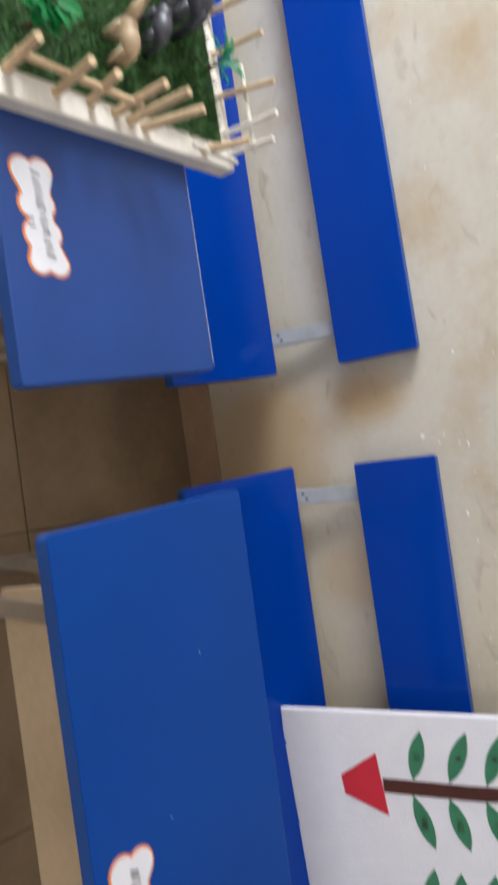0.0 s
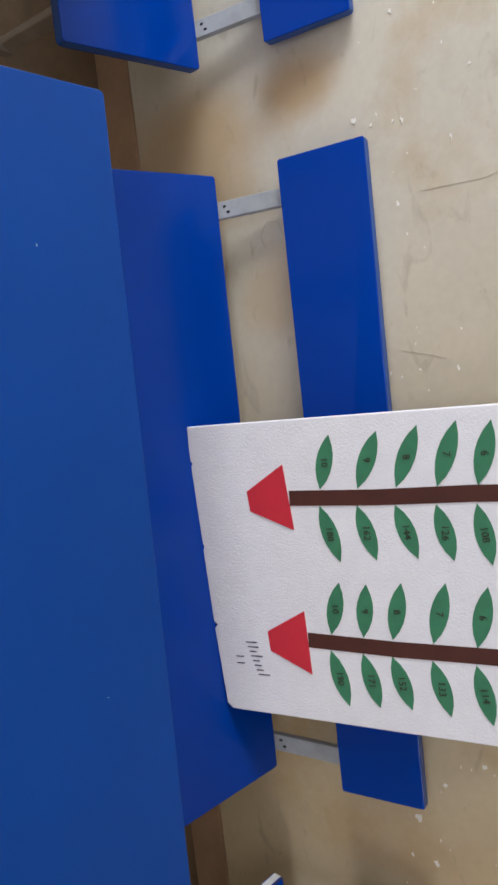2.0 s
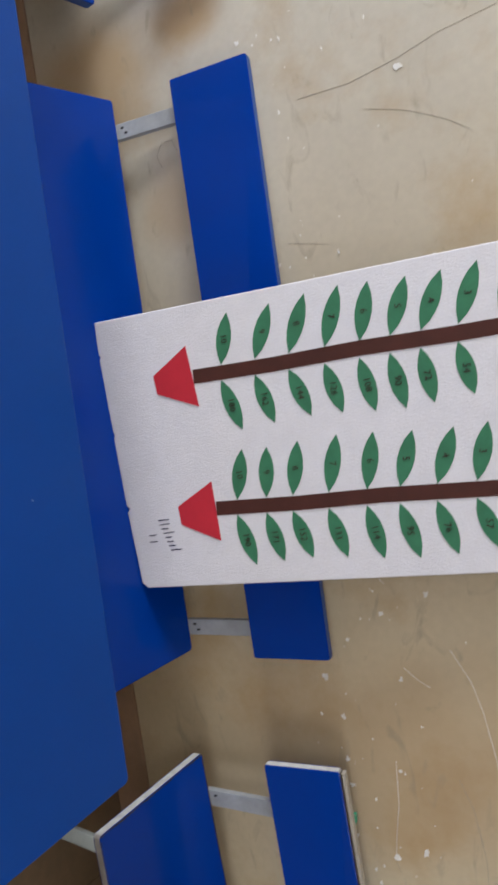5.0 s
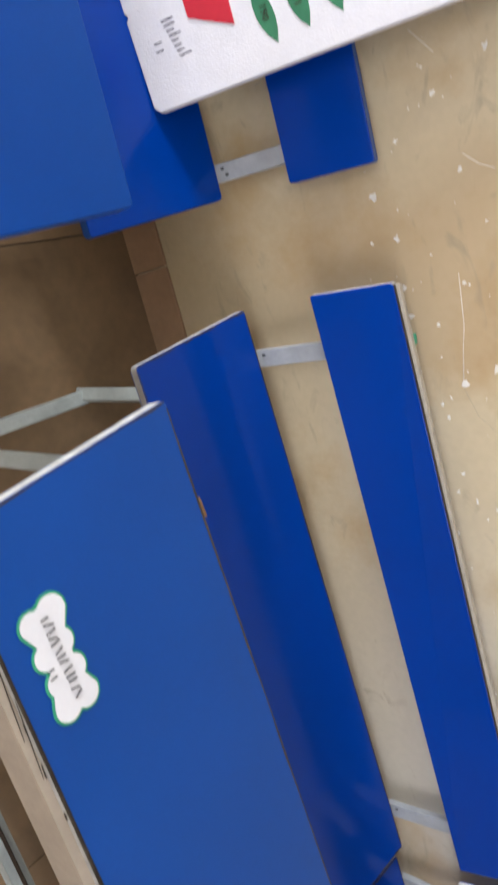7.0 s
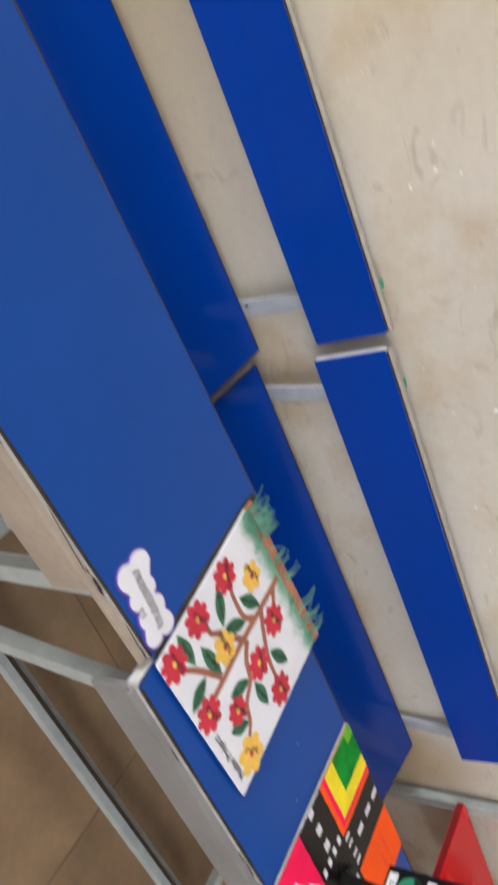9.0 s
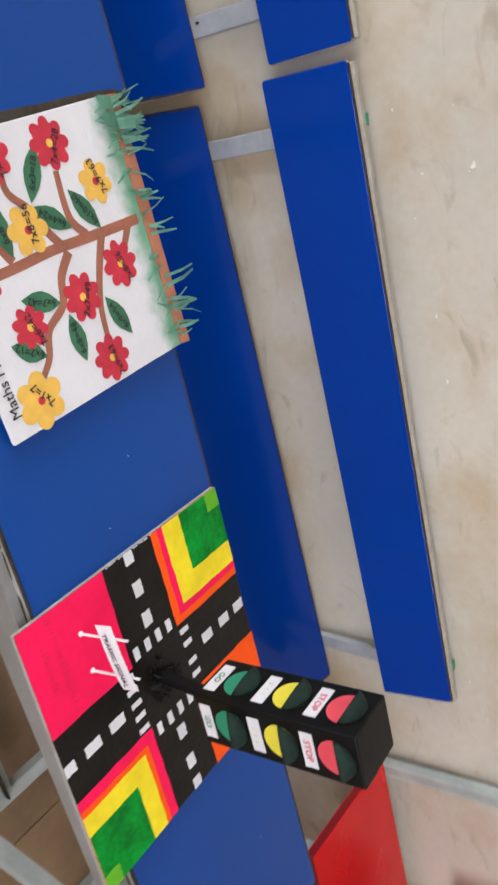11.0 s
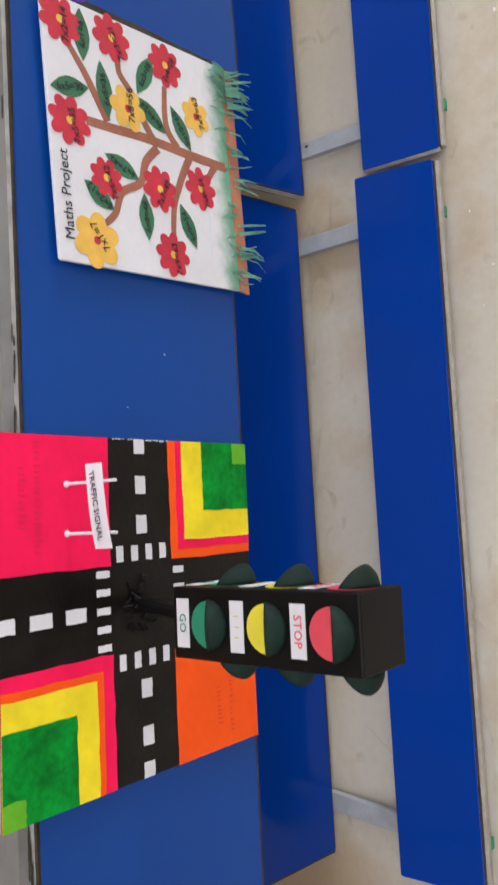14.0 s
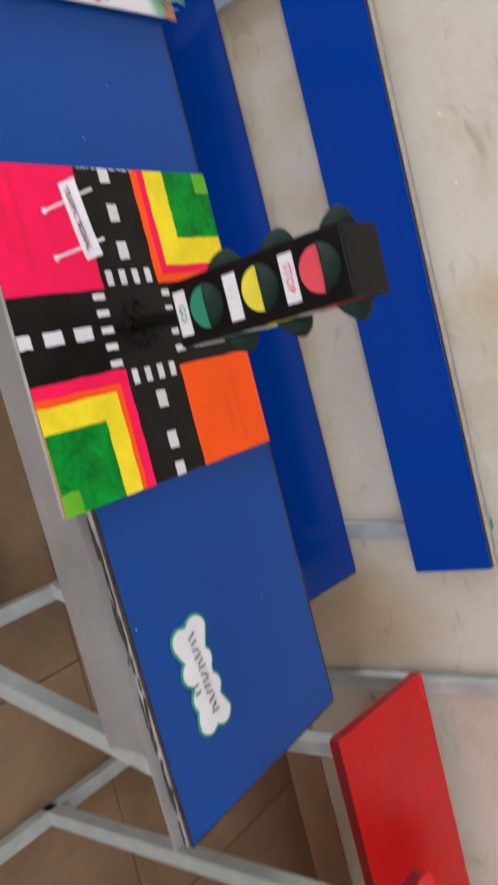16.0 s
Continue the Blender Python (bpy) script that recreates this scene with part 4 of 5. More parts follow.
# ---- the flower board on the desk ----
def flower_board():
    z = 0.621
    e = empty("flower_board", 3.54, 1.58, 0.61)
    c = [(3.409, 1.412), (3.719, 1.435), (3.690, 1.741), (3.366, 1.716)]
    put("sheet", sheet(bmesh.new(), outline([(*p, z) for p in c], 0.003), 0.0035, 0.001, (0, 0, 0)), PAPER, e)
    put("backing", box(bmesh.new(), 3.45, 3.63, 1.47, 1.66, 0.6105, z - 0.0036), FOAM, e, "hidden foam pad under the card")
    strip = [(3.366, 1.7165), (3.690, 1.7415), (3.691, 1.761), (3.365, 1.738)]
    put("soil_strip", sheet(bmesh.new(), [Vector((*p, z + 0.001)) for p in strip], 0.0045, 0.0005, (0, 0, 0)), SOIL, e, "terracotta paper strip")

    def pad(name, pts, m, lift, label=""):
        ar = sum(pts[i - 1][0] * pts[i][1] - pts[i][0] * pts[i - 1][1] for i in range(len(pts)))
        pts = pts if ar > 0 else pts[::-1]
        return put(name, flat(bmesh.new(), [(p[0], p[1], z + lift * 0.3) for p in pts], 0.0003), m, e, label)
    hz = [(3.3675, 1.7155), (3.374, 1.664), (3.6945, 1.690), (3.690, 1.7405)]
    pad("green_dab", hz, DABBED, 0.0007, "green dabbed colour beside the strip")

    def ribbon(pts, w0, w1):
        pts = [Vector(p) for p in pts]
        fine = []
        for i in range(len(pts) - 1):
            p0, p1, p2, p3 = pts[max(i - 1, 0)], pts[i], pts[i + 1], pts[min(i + 2, len(pts) - 1)]
            for k in range(6):
                t = k / 6
                fine.append(0.5 * ((2 * p1) + (p2 - p0) * t + (2 * p0 - 5 * p1 + 4 * p2 - p3) * t * t + (3 * p1 - p0 - 3 * p2 + p3) * t ** 3))
        fine.append(pts[-1])
        a, b = [], []
        for i, p in enumerate(fine):
            d = (fine[min(i + 1, len(fine) - 1)] - fine[max(i - 1, 0)]).normalized()
            w = w0 + (w1 - w0) * i / (len(fine) - 1)
            a.append(tuple(p + Vector((-d.y, d.x)) * w))
            b.append(tuple(p - Vector((-d.y, d.x)) * w))
        return a + b[::-1]
    pad("trunk", ribbon([(3.516, 1.719), (3.523, 1.643), (3.529, 1.566), (3.536, 1.52), (3.542, 1.475)], 0.0065, 0.0055), BRANCH, 0.0012)
    for i, br in enumerate(([(3.531, 1.507), (3.486, 1.475), (3.458, 1.45)], [(3.532, 1.586), (3.507, 1.565), (3.481, 1.549), (3.461, 1.527), (3.44, 1.525)], [(3.521, 1.624), (3.497, 1.604), (3.445, 1.603)],
                            [(3.535, 1.588), (3.56, 1.567), (3.591, 1.557), (3.613, 1.527), (3.642, 1.516), (3.660, 1.50)], [(3.523, 1.648), (3.563, 1.629), (3.604, 1.615), (3.645, 1.612)], [(3.519, 1.698), (3.553, 1.676)])):
        pad("branch", ribbon(br, 0.006, 0.004), BRANCH, 0.0015 + i * 0.0002)

    def flower(cx, cy, r, petals, turn):
        pts = []
        for k in range(60):
            g = 2 * math.pi * k / 60
            q = 0.66 + 0.34 * abs(math.sin(petals * g / 2 + turn)) ** 0.7
            pts.append((cx + r * q * math.cos(g), cy + r * q * math.sin(g)))
        return pts
    ux, uy = Vector((-0.996, -0.09, 0)), Vector((0.09, -0.996, 0))

    def sum_text(text, cx, cy, size, an, lift):
        q = Matrix.Rotation(an, 3, "Z")
        write("sum", text, size, frame_at((cx, cy, z + lift * 0.3 + 0.0003), q @ ux, q @ uy), INK, e)
    reds = [(3.435, 1.439), (3.421, 1.515), (3.415, 1.605), (3.552, 1.451), (3.603, 1.503), (3.589, 1.590), (3.564, 1.666), (3.670, 1.610)]
    for i, (cx, cy) in enumerate(reds):
        pad("red_flower", flower(cx, cy, 0.030 if i != 4 else 0.025, 8, i * 0.7), FLOWER_RED, 0.003, "crimson paper flower")
        pad("flower_centre", [(cx + 0.005 * math.cos(g), cy + 0.005 * math.sin(g)) for g in [2 * math.pi * h / 12 for h in range(12)]], FLOWER_YELLOW, 0.0044)
        sum_text("7x%d=%d" % (i + 2, 7 * (i + 2)), cx + 0.004, cy + 0.006, 0.0135, 0.5 * math.sin(2.2 * i), 0.0052)
    for i, (cx, cy) in enumerate([(3.502, 1.539), (3.463, 1.661), (3.684, 1.487)]):
        pad("yellow_flower", flower(cx, cy, (0.029, 0.027, 0.034)[i], 6, i * 0.9), FLOWER_YELLOW, 0.0032, "yellow paper flower")
        pad("flower_centre", [(cx + 0.005 * math.cos(g), cy + 0.005 * math.sin(g)) for g in [2 * math.pi * h / 12 for h in range(12)]], FLOWER_RED, 0.0046)
        sum_text(("7x8=56", "7x9=63", "7x1=7")[i], cx - 0.006, cy + 0.004, 0.0145, 0.3 * i, 0.0054)
    ends = [((3.406, 1.467), (3.471, 1.472)), ((3.521, 1.425), (3.501, 1.479)), ((3.458, 1.496), (3.527, 1.509)), ((3.413, 1.582), (3.475, 1.555)), ((3.479, 1.553), (3.510, 1.604)),
            ((3.467, 1.613), (3.517, 1.650)), ((3.573, 1.501), (3.588, 1.555)), ((3.616, 1.470), (3.640, 1.514)), ((3.603, 1.562), (3.662, 1.569)), ((3.597, 1.625), (3.651, 1.655))]
    sums = ["6x1=6", "6x5=30", "6x6=36", "6x3=18", "6x4=24", "6x10=60", "6x7=42", "6x2=12", "6x8=48", "6x9=54"]
    for i, (p, q) in enumerate(ends):
        p, q = Vector(p), Vector(q)
        d = q - p
        n = Vector((-d.y, d.x)).normalized() * 0.0125
        L = [p + d * t + n * math.sin(math.pi * t) for t in (0.12, 0.3, 0.5, 0.7, 0.88)]
        R = [p + d * t - n * math.sin(math.pi * t) for t in (0.88, 0.7, 0.5, 0.3, 0.12)]
        pad("leaf", [tuple(v) for v in [p, *L, q, *R]], LEAF_PAINT, 0.0022 + 0.0001 * i)
        m = (p + q) / 2
        dv = Vector((-d.x, -d.y, 0)) if d.x > 0 else Vector((d.x, d.y, 0))
        dv.normalize()
        write("sum", sums[i], 0.013, frame_at((m.x, m.y, z + 0.0014), dv, Vector((-dv.y, dv.x, 0))), INK, e)
    write("title", "Maths Project", 0.0185, frame_at((3.641, 1.4455, z + 0.0009), ux, uy), INK, e)
    # cut paper grass along the soil strip
    rg = random.Random(8)
    for k in range(88):
        t = rg.choice((rg.uniform(0, 0.1), rg.gauss(0.11, 0.03), rg.uniform(0, 0.4), rg.uniform(0, 1), rg.gauss(0.85, 0.06)))
        t = min(0.985, max(0.005, t))
        b = Vector((3.368, 1.721, z + 0.003)).lerp(Vector((3.690, 1.746, z + 0.003)), t)
        w = rg.uniform(0.0011, 0.0028)
        up, out = rg.uniform(0.001, 0.014), rg.uniform(0.018, 0.05)
        lean = rg.uniform(-0.016, 0.016)
        if rg.random() < 0.5:
            out, up = -out * 0.8, up * 0.3
        p = [b, b + Vector((lean * 0.4, out * 0.5, up)), b + Vector((lean, out, up * rg.uniform(0.6, 1.4)))]
        bm = bmesh.new()
        rows = [(bm.verts.new(q + Vector((-w * f, 0, 0))), bm.verts.new(q + Vector((w * f, 0, 0.0004)))) for q, f in zip(p, (1, 0.9, 0.5))]
        for r0, r1 in zip(rows, rows[1:]):
            bm.faces.new((r0[0], r0[1], r1[1], r1[0]))
        bmesh.ops.solidify(bm, geom=list(bm.faces), thickness=0.0003)
        put("grass_blade", bm, GRASS_PAPER, e)
    return tagged(e, "white card with painted flowers and times table sums", "board")


flower_board()


# ---- the crossroads board with the traffic light ----
def crossroads():
    z = 0.6175
    e = empty("crossroads_board", 4.11, 1.55, 0.61)
    ul, ur, lr, ll = Vector((3.915, 1.358)), Vector((3.908, 1.738)), Vector((4.297, 1.744)), Vector((4.299, 1.361))

    def at(p, q, lift=0.0):
        v = ul * (1 - p) * (1 - q) + ur * (1 - p) * q + lr * p * q + ll * p * (1 - q)
        return Vector((v.x, v.y, z + lift))
    put("card", sheet(bmesh.new(), [at(0, 0), at(1, 0), at(1, 1), at(0, 1)], 0.007, 0.0006, (0, 1, 1)), [TAR, WORN], e, "black painted card with pale worn sides")

    rg = random.Random(4)

    def pane(name, p0, p1, q0, q1, m, lift, wob=0.0):
        bm = bmesh.new()
        n = 8 if wob else 1
        ring = [(p0 + (p1 - p0) * k / n, q0) for k in range(n)] + [(p1, q0 + (q1 - q0) * k / n) for k in range(n)] + [(p1 - (p1 - p0) * k / n, q1) for k in range(n)] + [(p0, q1 - (q1 - q0) * k / n) for k in range(n)]
        ring = [(min(1, max(0, p + (rg.uniform(-wob, wob) if 0.001 < p < 0.999 else 0))), min(1, max(0, q + (rg.uniform(-wob, wob) if 0.001 < q < 0.999 else 0)))) for p, q in ring]
        flat(bm, [at(p, q, lift) for p, q in ring], 0.0004)
        return put(name, bm, m, e)
    P0, P1, Q0, Q1 = 0.375, 0.625, 0.368, 0.616
    pane("pink_square", 0, P0, 0, Q0, PINK, 0.0006, 0.002)
    pane("orange_square", P1 + 0.025, 1, Q1, 1, ORANGE, 0.0006, 0.002)
    for k, (m, f) in enumerate(((ORANGE, 1.0), (PINK, 0.92), (YELLOW, 0.845), (GREEN, 0.60), (LIME, 0.19))):
        pane("corner_paint", 0, P0 * f, 1 - (1 - Q1) * f, 1, m, 0.0006 + 0.0005 * k, 0.0022)
        g = (1.0, 0.89, 0.83, 0.63, 0.18)[k]
        pane("corner_paint", 1 - (1 - P1) * g, 1, 0, Q0 * g, (PINK, ORANGE, YELLOW, GREEN, LIME)[k], 0.0006 + 0.0005 * k, 0.0022)
    pc, qc = (P0 + P1) / 2, (Q0 + Q1) / 2
    for p in (0.001, 0.113, 0.232, 0.716, 0.853, 0.955):
        pane("road_dash", p, p + (0.055 if 0.01 < p < 0.95 else 0.044), qc - 0.02, qc + 0.022, PAPER, 0.0008, 0.0013)
    for q in (0.0, 0.09, 0.205, 0.72, 0.83, 0.93):
        pane("road_dash", pc - 0.018, pc + 0.022, q, q + (0.045 if q == 0 else 0.07 if q < 0.4 else 0.06), PAPER, 0.0008, 0.0013)
    for i in range(4):
        q = Q0 + 0.022 + i * 0.058
        pane("zebra_stripe", P0 - 0.055, P0 - 0.008, q, q + 0.026, PAPER, 0.0008, 0.0013)
        pane("zebra_stripe", P1 + 0.008, P1 + 0.055, q, q + 0.026, PAPER, 0.0008, 0.0013)
    for i in range(5):
        p = P0 + 0.012 + i * 0.052
        pane("zebra_stripe", p, p + 0.02, Q0 - 0.055, Q0 - 0.006, PAPER, 0.0008, 0.0013)
    for p in (0.397, 0.451, 0.528, 0.585):
        pane("zebra_stripe", p, p + 0.02, Q1 + 0.004, Q1 + 0.05, PAPER, 0.0008, 0.0013)
    for k in range(16):
        q, h = 0.385 + 0.015 * k + rg.uniform(-0.004, 0.004), rg.uniform(0.004, 0.013)
        pane("paint_fleck", 0.0, rg.uniform(0.002, 0.006), q, q + h, PAPER, 0.0007, 0.001)
    # faint pencilled lines that cannot be made out
    bm = bmesh.new()
    for row, (q, a, b) in enumerate(((0.11, 0.02, 0.33), (0.06, 0.09, 0.26))):
        p = a
        while p < b:
            d = rg.uniform(0.006, 0.014)
            h = rg.uniform(0.012, 0.026)
            flat(bm, [at(*c, 0.0012) for c in ((p, q), (p + 0.0025, q), (p + 0.004, q + h), (p + 0.0015, q + h))], 0.0003)
            p += d + 0.006
    for q, a, b in ((0.86, 0.70, 0.96), (0.80, 0.80, 0.92)):
        p = a
        while p < b:
            h = rg.uniform(0.01, 0.022)
            flat(bm, [at(*c, 0.0012) for c in ((p, q), (p + 0.0025, q), (p + 0.004, q + h), (p + 0.0015, q + h))], 0.0003)
            p += rg.uniform(0.012, 0.02)
    put("pencil_writing", bm, FADED_RED, e)["kind"] = "stuff"
    return tagged(e, "card painted with coloured crossroads and zebra crossings", "board")


crossroads()


def traffic_light():
    e = empty("toy_traffic_light", 4.112, 1.555, 0.618)
    x0, x1, y0, y1, z0, z1 = 4.078, 4.150, 1.503, 1.578, 0.712, 0.938
    put("pole", rod(bmesh.new(), (4.102, 1.543, 0.6185), (4.112, 1.541, z0), 0.010, 0.009, 12), CARD_BLACK, e, "black taped pole")
    rg = random.Random(2)
    bm = bmesh.new()
    for k in range(46):
        g, r = rg.uniform(0, 6.28), rg.uniform(0.008, 0.032)
        c = Vector((4.102 + r * math.cos(g), 1.543 + r * math.sin(g), 0.6195))
        t = c + Vector((rg.uniform(-0.008, 0.008), rg.uniform(-0.008, 0.008), rg.uniform(0.001, 0.008)))
        rod(bm, c, t, 0.0017, 0.001, 5)
    put("crumpled_tape", bm, CARD_BLACK, e, "crumpled black tape at the foot")["kind"] = "stuff"
    put("housing", box(bmesh.new(), x0, x1, y0, y1, z0, z1, 0.002), CARD_BLACK, e, "black card box")
    cx, cy = (x0 + x1) / 2, (y0 + y1) / 2
    sides = [((0, -1, 0), (1, 0, 0), (cx, y0, 0)), ((1, 0, 0), (0, 1, 0), (x1, cy, 0)), ((0, 1, 0), (-1, 0, 0), (cx, y1, 0)), ((-1, 0, 0), (0, -1, 0), (x0, cy, 0))]
    up = Vector((0, 0, 1))
    for n, a, o in sides:
        n, a, o = Vector(n), Vector(a), Vector(o)
        reach = 1.0 if n.y <= 0 else 0.6
        for zc, zl, m, nm, word, wm in ((0.762, 0.7265, LAMP_GREEN, "green_lamp", "GO", LAMP_GREEN), (0.835, 0.799, LAMP_YELLOW, "yellow_lamp", "", LAMP_YELLOW), (0.908, 0.872, LAMP_RED, "red_lamp", "STOP", LAMP_RED)):
            c = o + up * zc + n * 0.001
            bm = bmesh.new()
            ring = [c + (a * math.cos(g) + up * math.sin(g)) * 0.0235 for g in [2 * math.pi * k / 28 for k in range(28)]]
            flat(bm, ring, 0.0009)
            put(nm, bm, m, e, nm.split("_")[0] + " paper lamp disc")
            # hood: a bent card cap over the upper half
            bm = bmesh.new()
            rows = []
            for k in range(13):
                g = math.pi * k / 12
                across, rise = a * math.cos(g) * 0.025, math.sin(g) * 0.025
                rows.append([bm.verts.new(c + across + (up * math.cos(h) + n * reach * math.sin(h)) * rise + n * 0.0004) for h in [math.radians(11 * q) for q in range(6)]])
            for r0, r1 in zip(rows, rows[1:]):
                for q in range(5):
                    bm.faces.new((r0[q], r1[q], r1[q + 1], r0[q + 1]))
            bmesh.ops.remove_doubles(bm, verts=list(bm.verts), dist=0.00005)
            bmesh.ops.solidify(bm, geom=list(bm.faces), thickness=0.0006)
            hood = put("hood", bm, HOOD, e, "dark green card hood")
            for poly in hood.data.polygons:
                poly.use_smooth = True
            # paper slip with the word below each lamp
            s = o + up * zl + n * 0.0012
            h, w = 0.0085, 0.0245
            slip = put("paper_slip", flat(bmesh.new(), [s - a * w - up * h, s + a * w - up * h, s + a * w + up * h, s - a * w + up * h], 0.0008), PAPER, e)
            if word:
                bm = bmesh.new()
                bm.from_mesh(lettering(word, 0.0125))
                bm.transform(frame_at(s + n * 0.0006, a, up))
                put("word", bm, wm, e)
            else:
                bm = bmesh.new()
                for k in range(3):
                    b = s + a * (-0.010 + 0.010 * k) + n * 0.0008
                    flat(bm, [b - a * 0.0005 - up * 0.003, b + a * 0.0005 - up * 0.003, b + a * 0.0005 + up * 0.003, b - a * 0.0005 + up * 0.003], 0.0003)
                put("word_strokes", bm, wm, e)
    return tagged(e, "black card toy traffic light with green yellow red discs", "traffic light")


traffic_light()


def street_sign():
    e = empty("toy_street_sign", 3.99, 1.442, 0.618)
    for x in (3.966, 4.019):
        put("post", rod(bmesh.new(), (x, 1.441, 0.618), (x, 1.447, 0.692), 0.0017, None, 8), PAPER, e)
        put("post_foot", rod(bmesh.new(), (x, 1.441, 0.6178), (x, 1.441, 0.621), 0.004, 0.0025, 10), PAPER, e)
    bm = bmesh.new()
    n = 10
    pts_lo, pts_hi = [], []
    for k in range(n + 1):
        t = k / n
        x = 3.947 + 0.088 * t
        s = 0.004 * math.sin(math.pi * t)
        pts_lo.append(Vector((x, 1.4405 - s, 0.659 + 0.016 * (t - 0.5) + 0.002 * math.sin(4 * t))))
        pts_hi.append(Vector((x, 1.4435 - s, 0.682 + 0.016 * (t - 0.5) + 0.002 * math.sin(4 * t))))
    for k in range(n):
        bm.faces.new([bm.verts.new(q) for q in (pts_lo[k], pts_lo[k + 1], pts_hi[k + 1], pts_hi[k])])
    bmesh.ops.remove_doubles(bm, verts=list(bm.verts), dist=0.0001)
    bmesh.ops.solidify(bm, geom=list(bm.faces), thickness=0.0005)
    put("banner", bm, PAPER, e)
    write("words", "TRAFFIC SIGNAL", 0.0098, frame_at((3.991, 1.4368, 0.671), (1, 0, 0.18), (-0.18, 0.12, 1)), INK, e)
    return tagged(e, "small white paper traffic signal sign on two posts", "sign")


street_sign()


# ---- the farm model on the first desk ----
def farm_model():
    z = 0.641
    e = empty("farm_model", -0.42, 1.6, 0.61)
    base = [(-0.78, 1.31), (-0.078, 1.325), (-0.098, 1.843), (-0.80, 1.835)]
    put("base", sheet(bmesh.new(), outline([(*p, z) for p in base], 0.008), 0.031, 0.003, (0, 0, 0)), FOAM_EDGE, e, "thick yellowed polystyrene slab")
    inner = [(-0.75, 1.35), (-0.122, 1.36), (-0.140, 1.808), (-0.765, 1.802)]
    put("turf_mat", sheet(bmesh.new(), [Vector((*p, z + 0.004)) for p in inner], 0.0045, 0.0, (0, 0, 0)), TURF, e)
    rg = random.Random(11)
    verts, faces = [], []
    for k in range(9000):
        px, py = rg.uniform(-0.6, -0.126), rg.uniform(1.362, 1.806)
        g, h, w = rg.uniform(0, 6.28), rg.uniform(0.008, 0.019), 0.0013
        lx, ly = rg.uniform(-0.008, 0.008), rg.uniform(-0.008, 0.008)
        i = len(verts)
        verts += [(px - w * math.cos(g) + 0.42, py - w * math.sin(g) - 1.6, z + 0.004 - 0.61), (px + w * math.cos(g) + 0.42, py + w * math.sin(g) - 1.6, z + 0.004 - 0.61), (px + lx + 0.42, py + ly - 1.6, z + 0.004 + h - 0.61)]
        faces.append((i, i + 1, i + 2))
    me = bpy.data.meshes.new("turf")
    me.from_pydata(verts, [], faces)
    me.materials.append(TURF)
    g = new("turf", me)
    g.parent = e
    g["kind"] = "stuff"

    def post(x, y, dx, dy, h, m, r=0.0075):
        put("fence_stick", rod(bmesh.new(), (x, y, z - 0.002), (x + dx, y + dy, z + h), r, r * 0.9, 10), m, e)
    for y, dy, h in ((1.755, 0.03, 0.08), (1.617, 0.028, 0.103), (1.588, 0.006, 0.121), (1.559, -0.002, 0.111), (1.513, -0.024, 0.087), (1.45, -0.016, 0.097), (1.372, -0.012, 0.087)):
        post(-0.116 + 0.004 * math.sin(40 * y), y, 0.006, dy, h, STICK)
    for x, dx, h, m in ((-0.125, 0.012, 0.10, STICK_WHITE), (-0.162, 0.009, 0.114, STICK_WHITE), (-0.233, 0.026, 0.119, STICK), (-0.31, 0.01, 0.11, STICK), (-0.388, 0.013, 0.09, STICK), (-0.47, 0.0, 0.1, STICK_WHITE), (-0.55, 0.01, 0.1, STICK)):
        post(x, 1.826, dx, 0.002, h, m, 0.0055)
    put("fence_rail", rod(bmesh.new(), (-0.118, 1.36, z + 0.04), (-0.112, 1.57, z + 0.046), 0.006), STICK, e)
    put("fence_rail", rod(bmesh.new(), (-0.11, 1.832, z + 0.055), (-0.27, 1.834, z + 0.052), 0.004), STICK_WHITE, e)
    put("fence_rail", rod(bmesh.new(), (-0.108, 1.72, z + 0.012), (-0.106, 1.83, z + 0.014), 0.005), STICK_WHITE, e)
    return tagged(e, "farm model with turf and stick fence on polystyrene slab", "model")


farm_model()


def toy_beast(x, y, turn, size, m, neck, label):
    """A small plastic toy beast as one plain shape."""
    bm = bmesh.new()

    def lump(c, r, s):
        bmesh.ops.create_uvsphere(bm, u_segments=14, v_segments=9, radius=r, matrix=Matrix.Translation(c) @ Matrix.Diagonal((*s, 1)))
    lump((-0.006, 0, 0.055), 0.021, (1.5, 0.85, 0.95))
    lump((0.016, 0, 0.057), 0.018, (1.3, 0.85, 1.0))
    for lx in (-0.026, 0.024):
        for ly in (-0.011, 0.011):
            rod(bm, (lx, ly, 0), (lx * 0.95, ly, 0.05), 0.0055, 0.008, 8)
    rod(bm, (0.028, 0, 0.06), (0.04 + neck * 0.2, 0, 0.075 + neck), 0.013, 0.008, 10)
    lump((0.05 + neck * 0.2, 0, 0.08 + neck), 0.012, (1.5, 0.8, 0.8))
    for ly in (-0.009, 0.009):
        rod(bm, (0.042 + neck * 0.2, ly, 0.086 + neck), (0.036 + neck * 0.2, ly * 1.7, 0.098 + neck), 0.004, 0.001, 6)
    rod(bm, (-0.036, 0, 0.065), (-0.046, 0, 0.035), 0.003, 0.002, 6)
    bm.transform(Matrix.Scale(size, 4))
    ob = part("toy_animal", bm, m)
    for p in ob.data.polygons:
        p.use_smooth = True
    ob.matrix_basis = pose(x, y, 0.645, 0, 0, turn)
    return tagged(ob, label, "toy", "toy animals on the farm model")


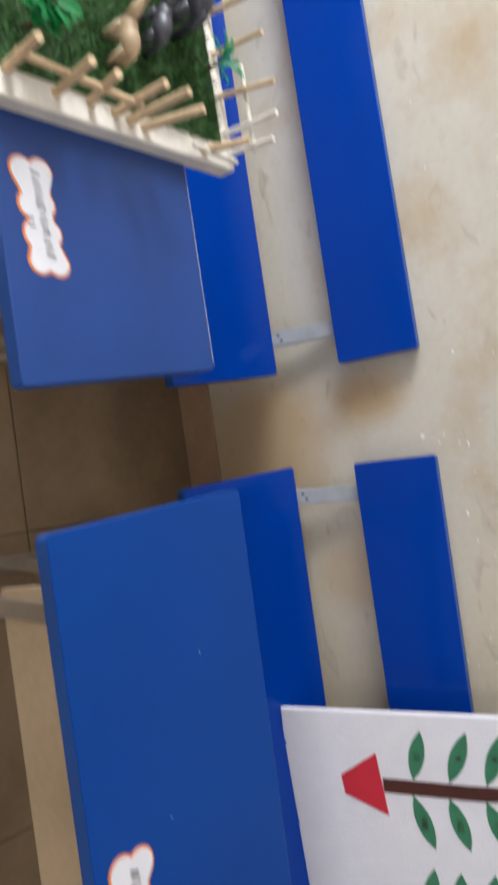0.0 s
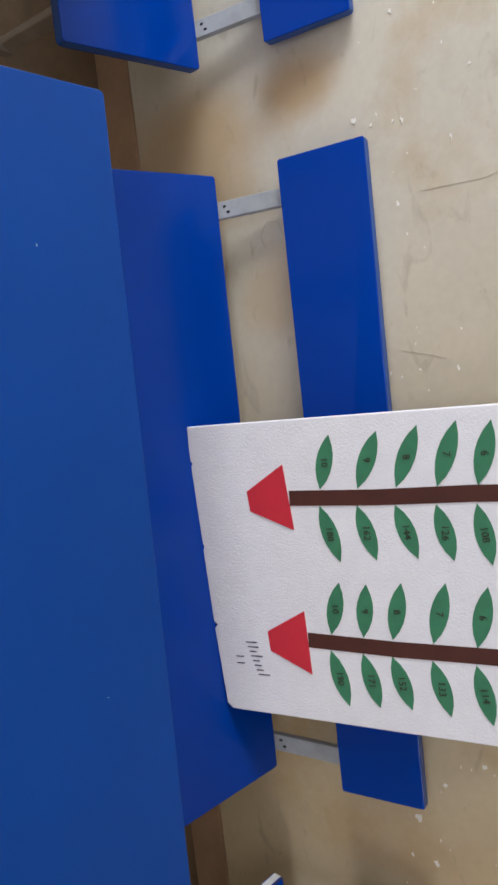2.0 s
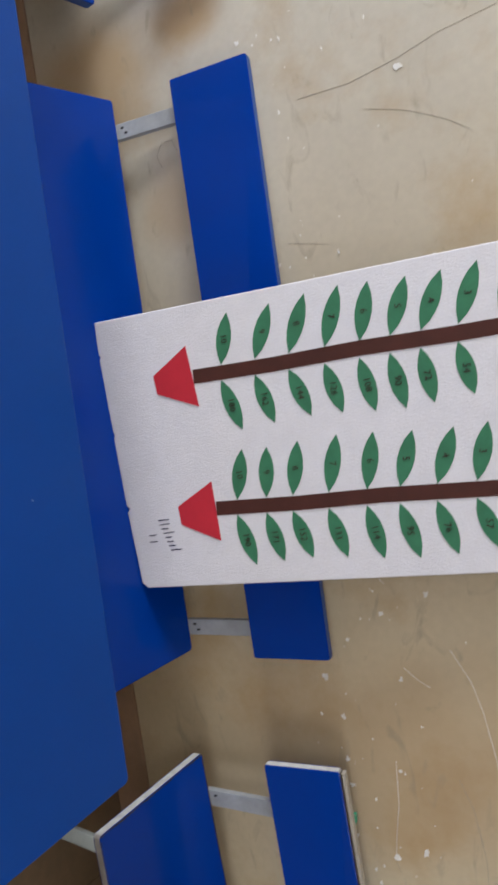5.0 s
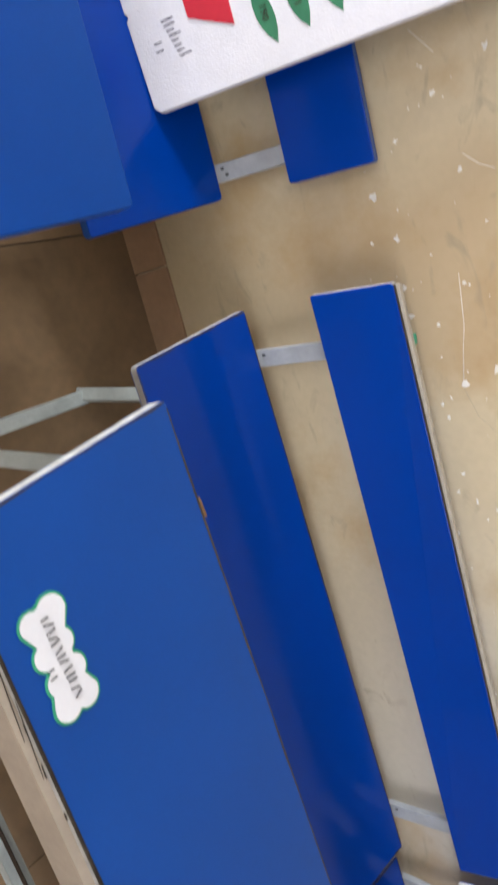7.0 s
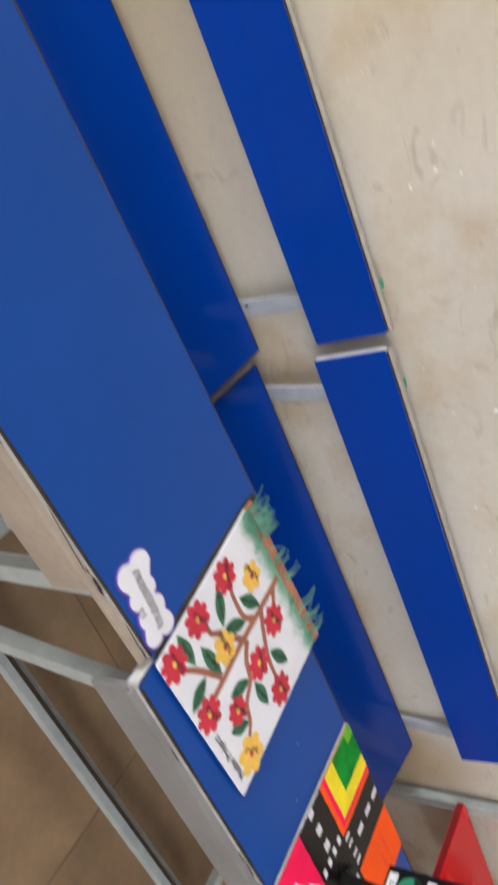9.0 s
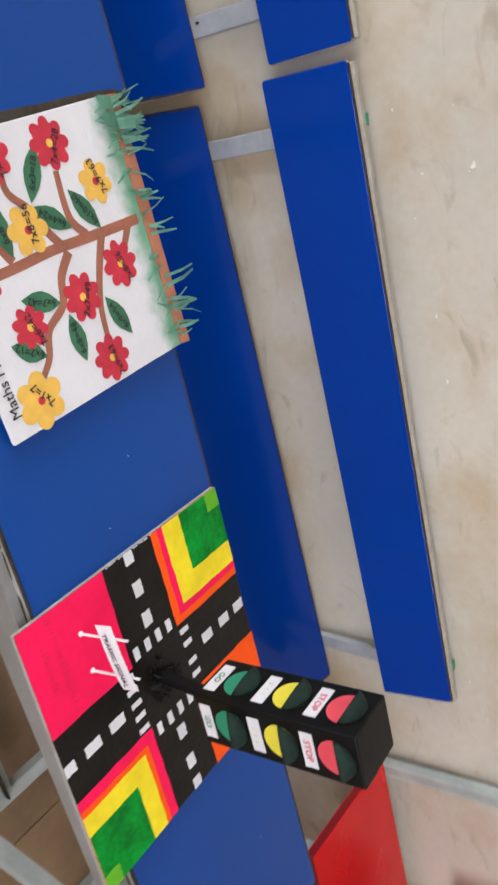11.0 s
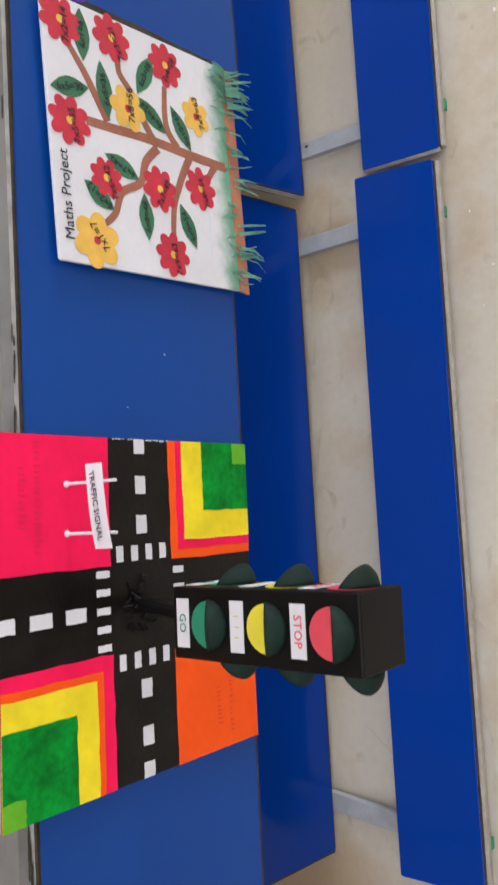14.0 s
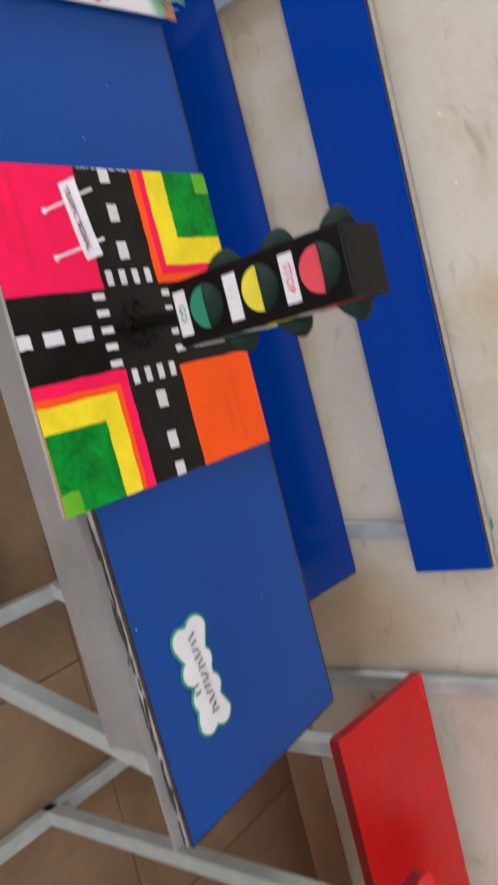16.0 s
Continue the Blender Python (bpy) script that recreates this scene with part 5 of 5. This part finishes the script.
toy_beast(-0.212, 1.56, 180, 0.85, TOY_BEIGE, 0.028, "beige plastic toy animal standing on green turf")
toy_beast(-0.262, 1.635, 165, 0.9, TOY_GREY, 0.012, "dark grey plastic toy animal standing on green turf")
toy_beast(-0.335, 1.71, 168, 1.35, TOY_GREY, 0.004, "large dark grey plastic toy animal on green turf")


def leafy(name, x, y, z, count, length, width, spread, rise, m, label, stem):
    e = empty(name, x, y, z)
    put("stem", rod(bmesh.new(), (x, y, z), (x, y, z + stem), 0.003, 0.002, 8), STEM_PAPER if stem > 0.03 else m, e)
    rg = random.Random(int(x * 1000) + count)
    for k in range(count):
        g = 2 * math.pi * k / count * 1.6 + rg.uniform(-0.3, 0.3)
        d = Vector((math.cos(g), math.sin(g), 0))
        s = Vector((-d.y, d.x, 0))
        b = Vector((x, y, z + stem * rg.uniform(0.4, 1.0)))
        bm = bmesh.new()
        rows = []
        for t, w in ((0, 0.15), (0.25, 0.8), (0.5, 1.0), (0.75, 0.75), (1.0, 0.1)):
            c = b + d * spread * t * length + Vector((0, 0, rise * math.sin(t * 2.2) * length))
            rows.append((bm.verts.new(c - s * width * w), bm.verts.new(c - Vector((0, 0, width * 0.25 * w))), bm.verts.new(c + s * width * w)))
        for r0, r1 in zip(rows, rows[1:]):
            bm.faces.new((r0[0], r0[1], r1[1], r1[0]))
            bm.faces.new((r0[1], r0[2], r1[2], r1[1]))
        bmesh.ops.solidify(bm, geom=list(bm.faces), thickness=0.0008)
        put("leaf", bm, m, e)
    return tagged(e, label, "plastic plant")


leafy("plastic_plant", -0.185, 1.405, 0.645, 26, 0.036, 0.012, 1.0, 0.35, PLASTIC_LEAF, "bright green plastic plant on the farm model", 0.075)
leafy("toy_palm", -0.265, 1.79, 0.645, 13, 0.048, 0.004, 1.0, 0.5, PALM, "small teal green plastic palm on the farm model", 0.045)

# ---- floor tiles ----
TS = 0.598
bm = box(bmesh.new(), -TS / 2 + 0.0015, TS / 2 - 0.0015, -TS / 2 + 0.0015, TS / 2 - 0.0015, -0.012, 0, 0.0012)
bm.normal_update()
tile_mesh = bpy.data.meshes.new("tile")
bm.to_mesh(tile_mesh)
bm.free()
tile_mesh.materials.append(TILE)
rest = bmesh.new()
ys = [1.76 + TS * (k + 0.5) for k in range(-9, 1)]
xs = [0.49 + TS * (k + 0.5) for k in range(-6, 14)]
for yy in ys:
    for xx in xs:
        if not (X0 < xx < X1 and yy > Y0):
            continue
        if yy > 0.2 and -1.5 < xx < 6.6:
            t = new("tile", tile_mesh)
            t.location = (xx, yy, 0)
            t.parent = floor
        else:
            box(rest, xx - TS / 2 + 0.0015, xx + TS / 2 - 0.0015, yy - TS / 2 + 0.0015, yy + TS / 2 - 0.0015, -0.012, 0)
put("far_tiles", rest, TILE, floor)["kind"] = "stuff"
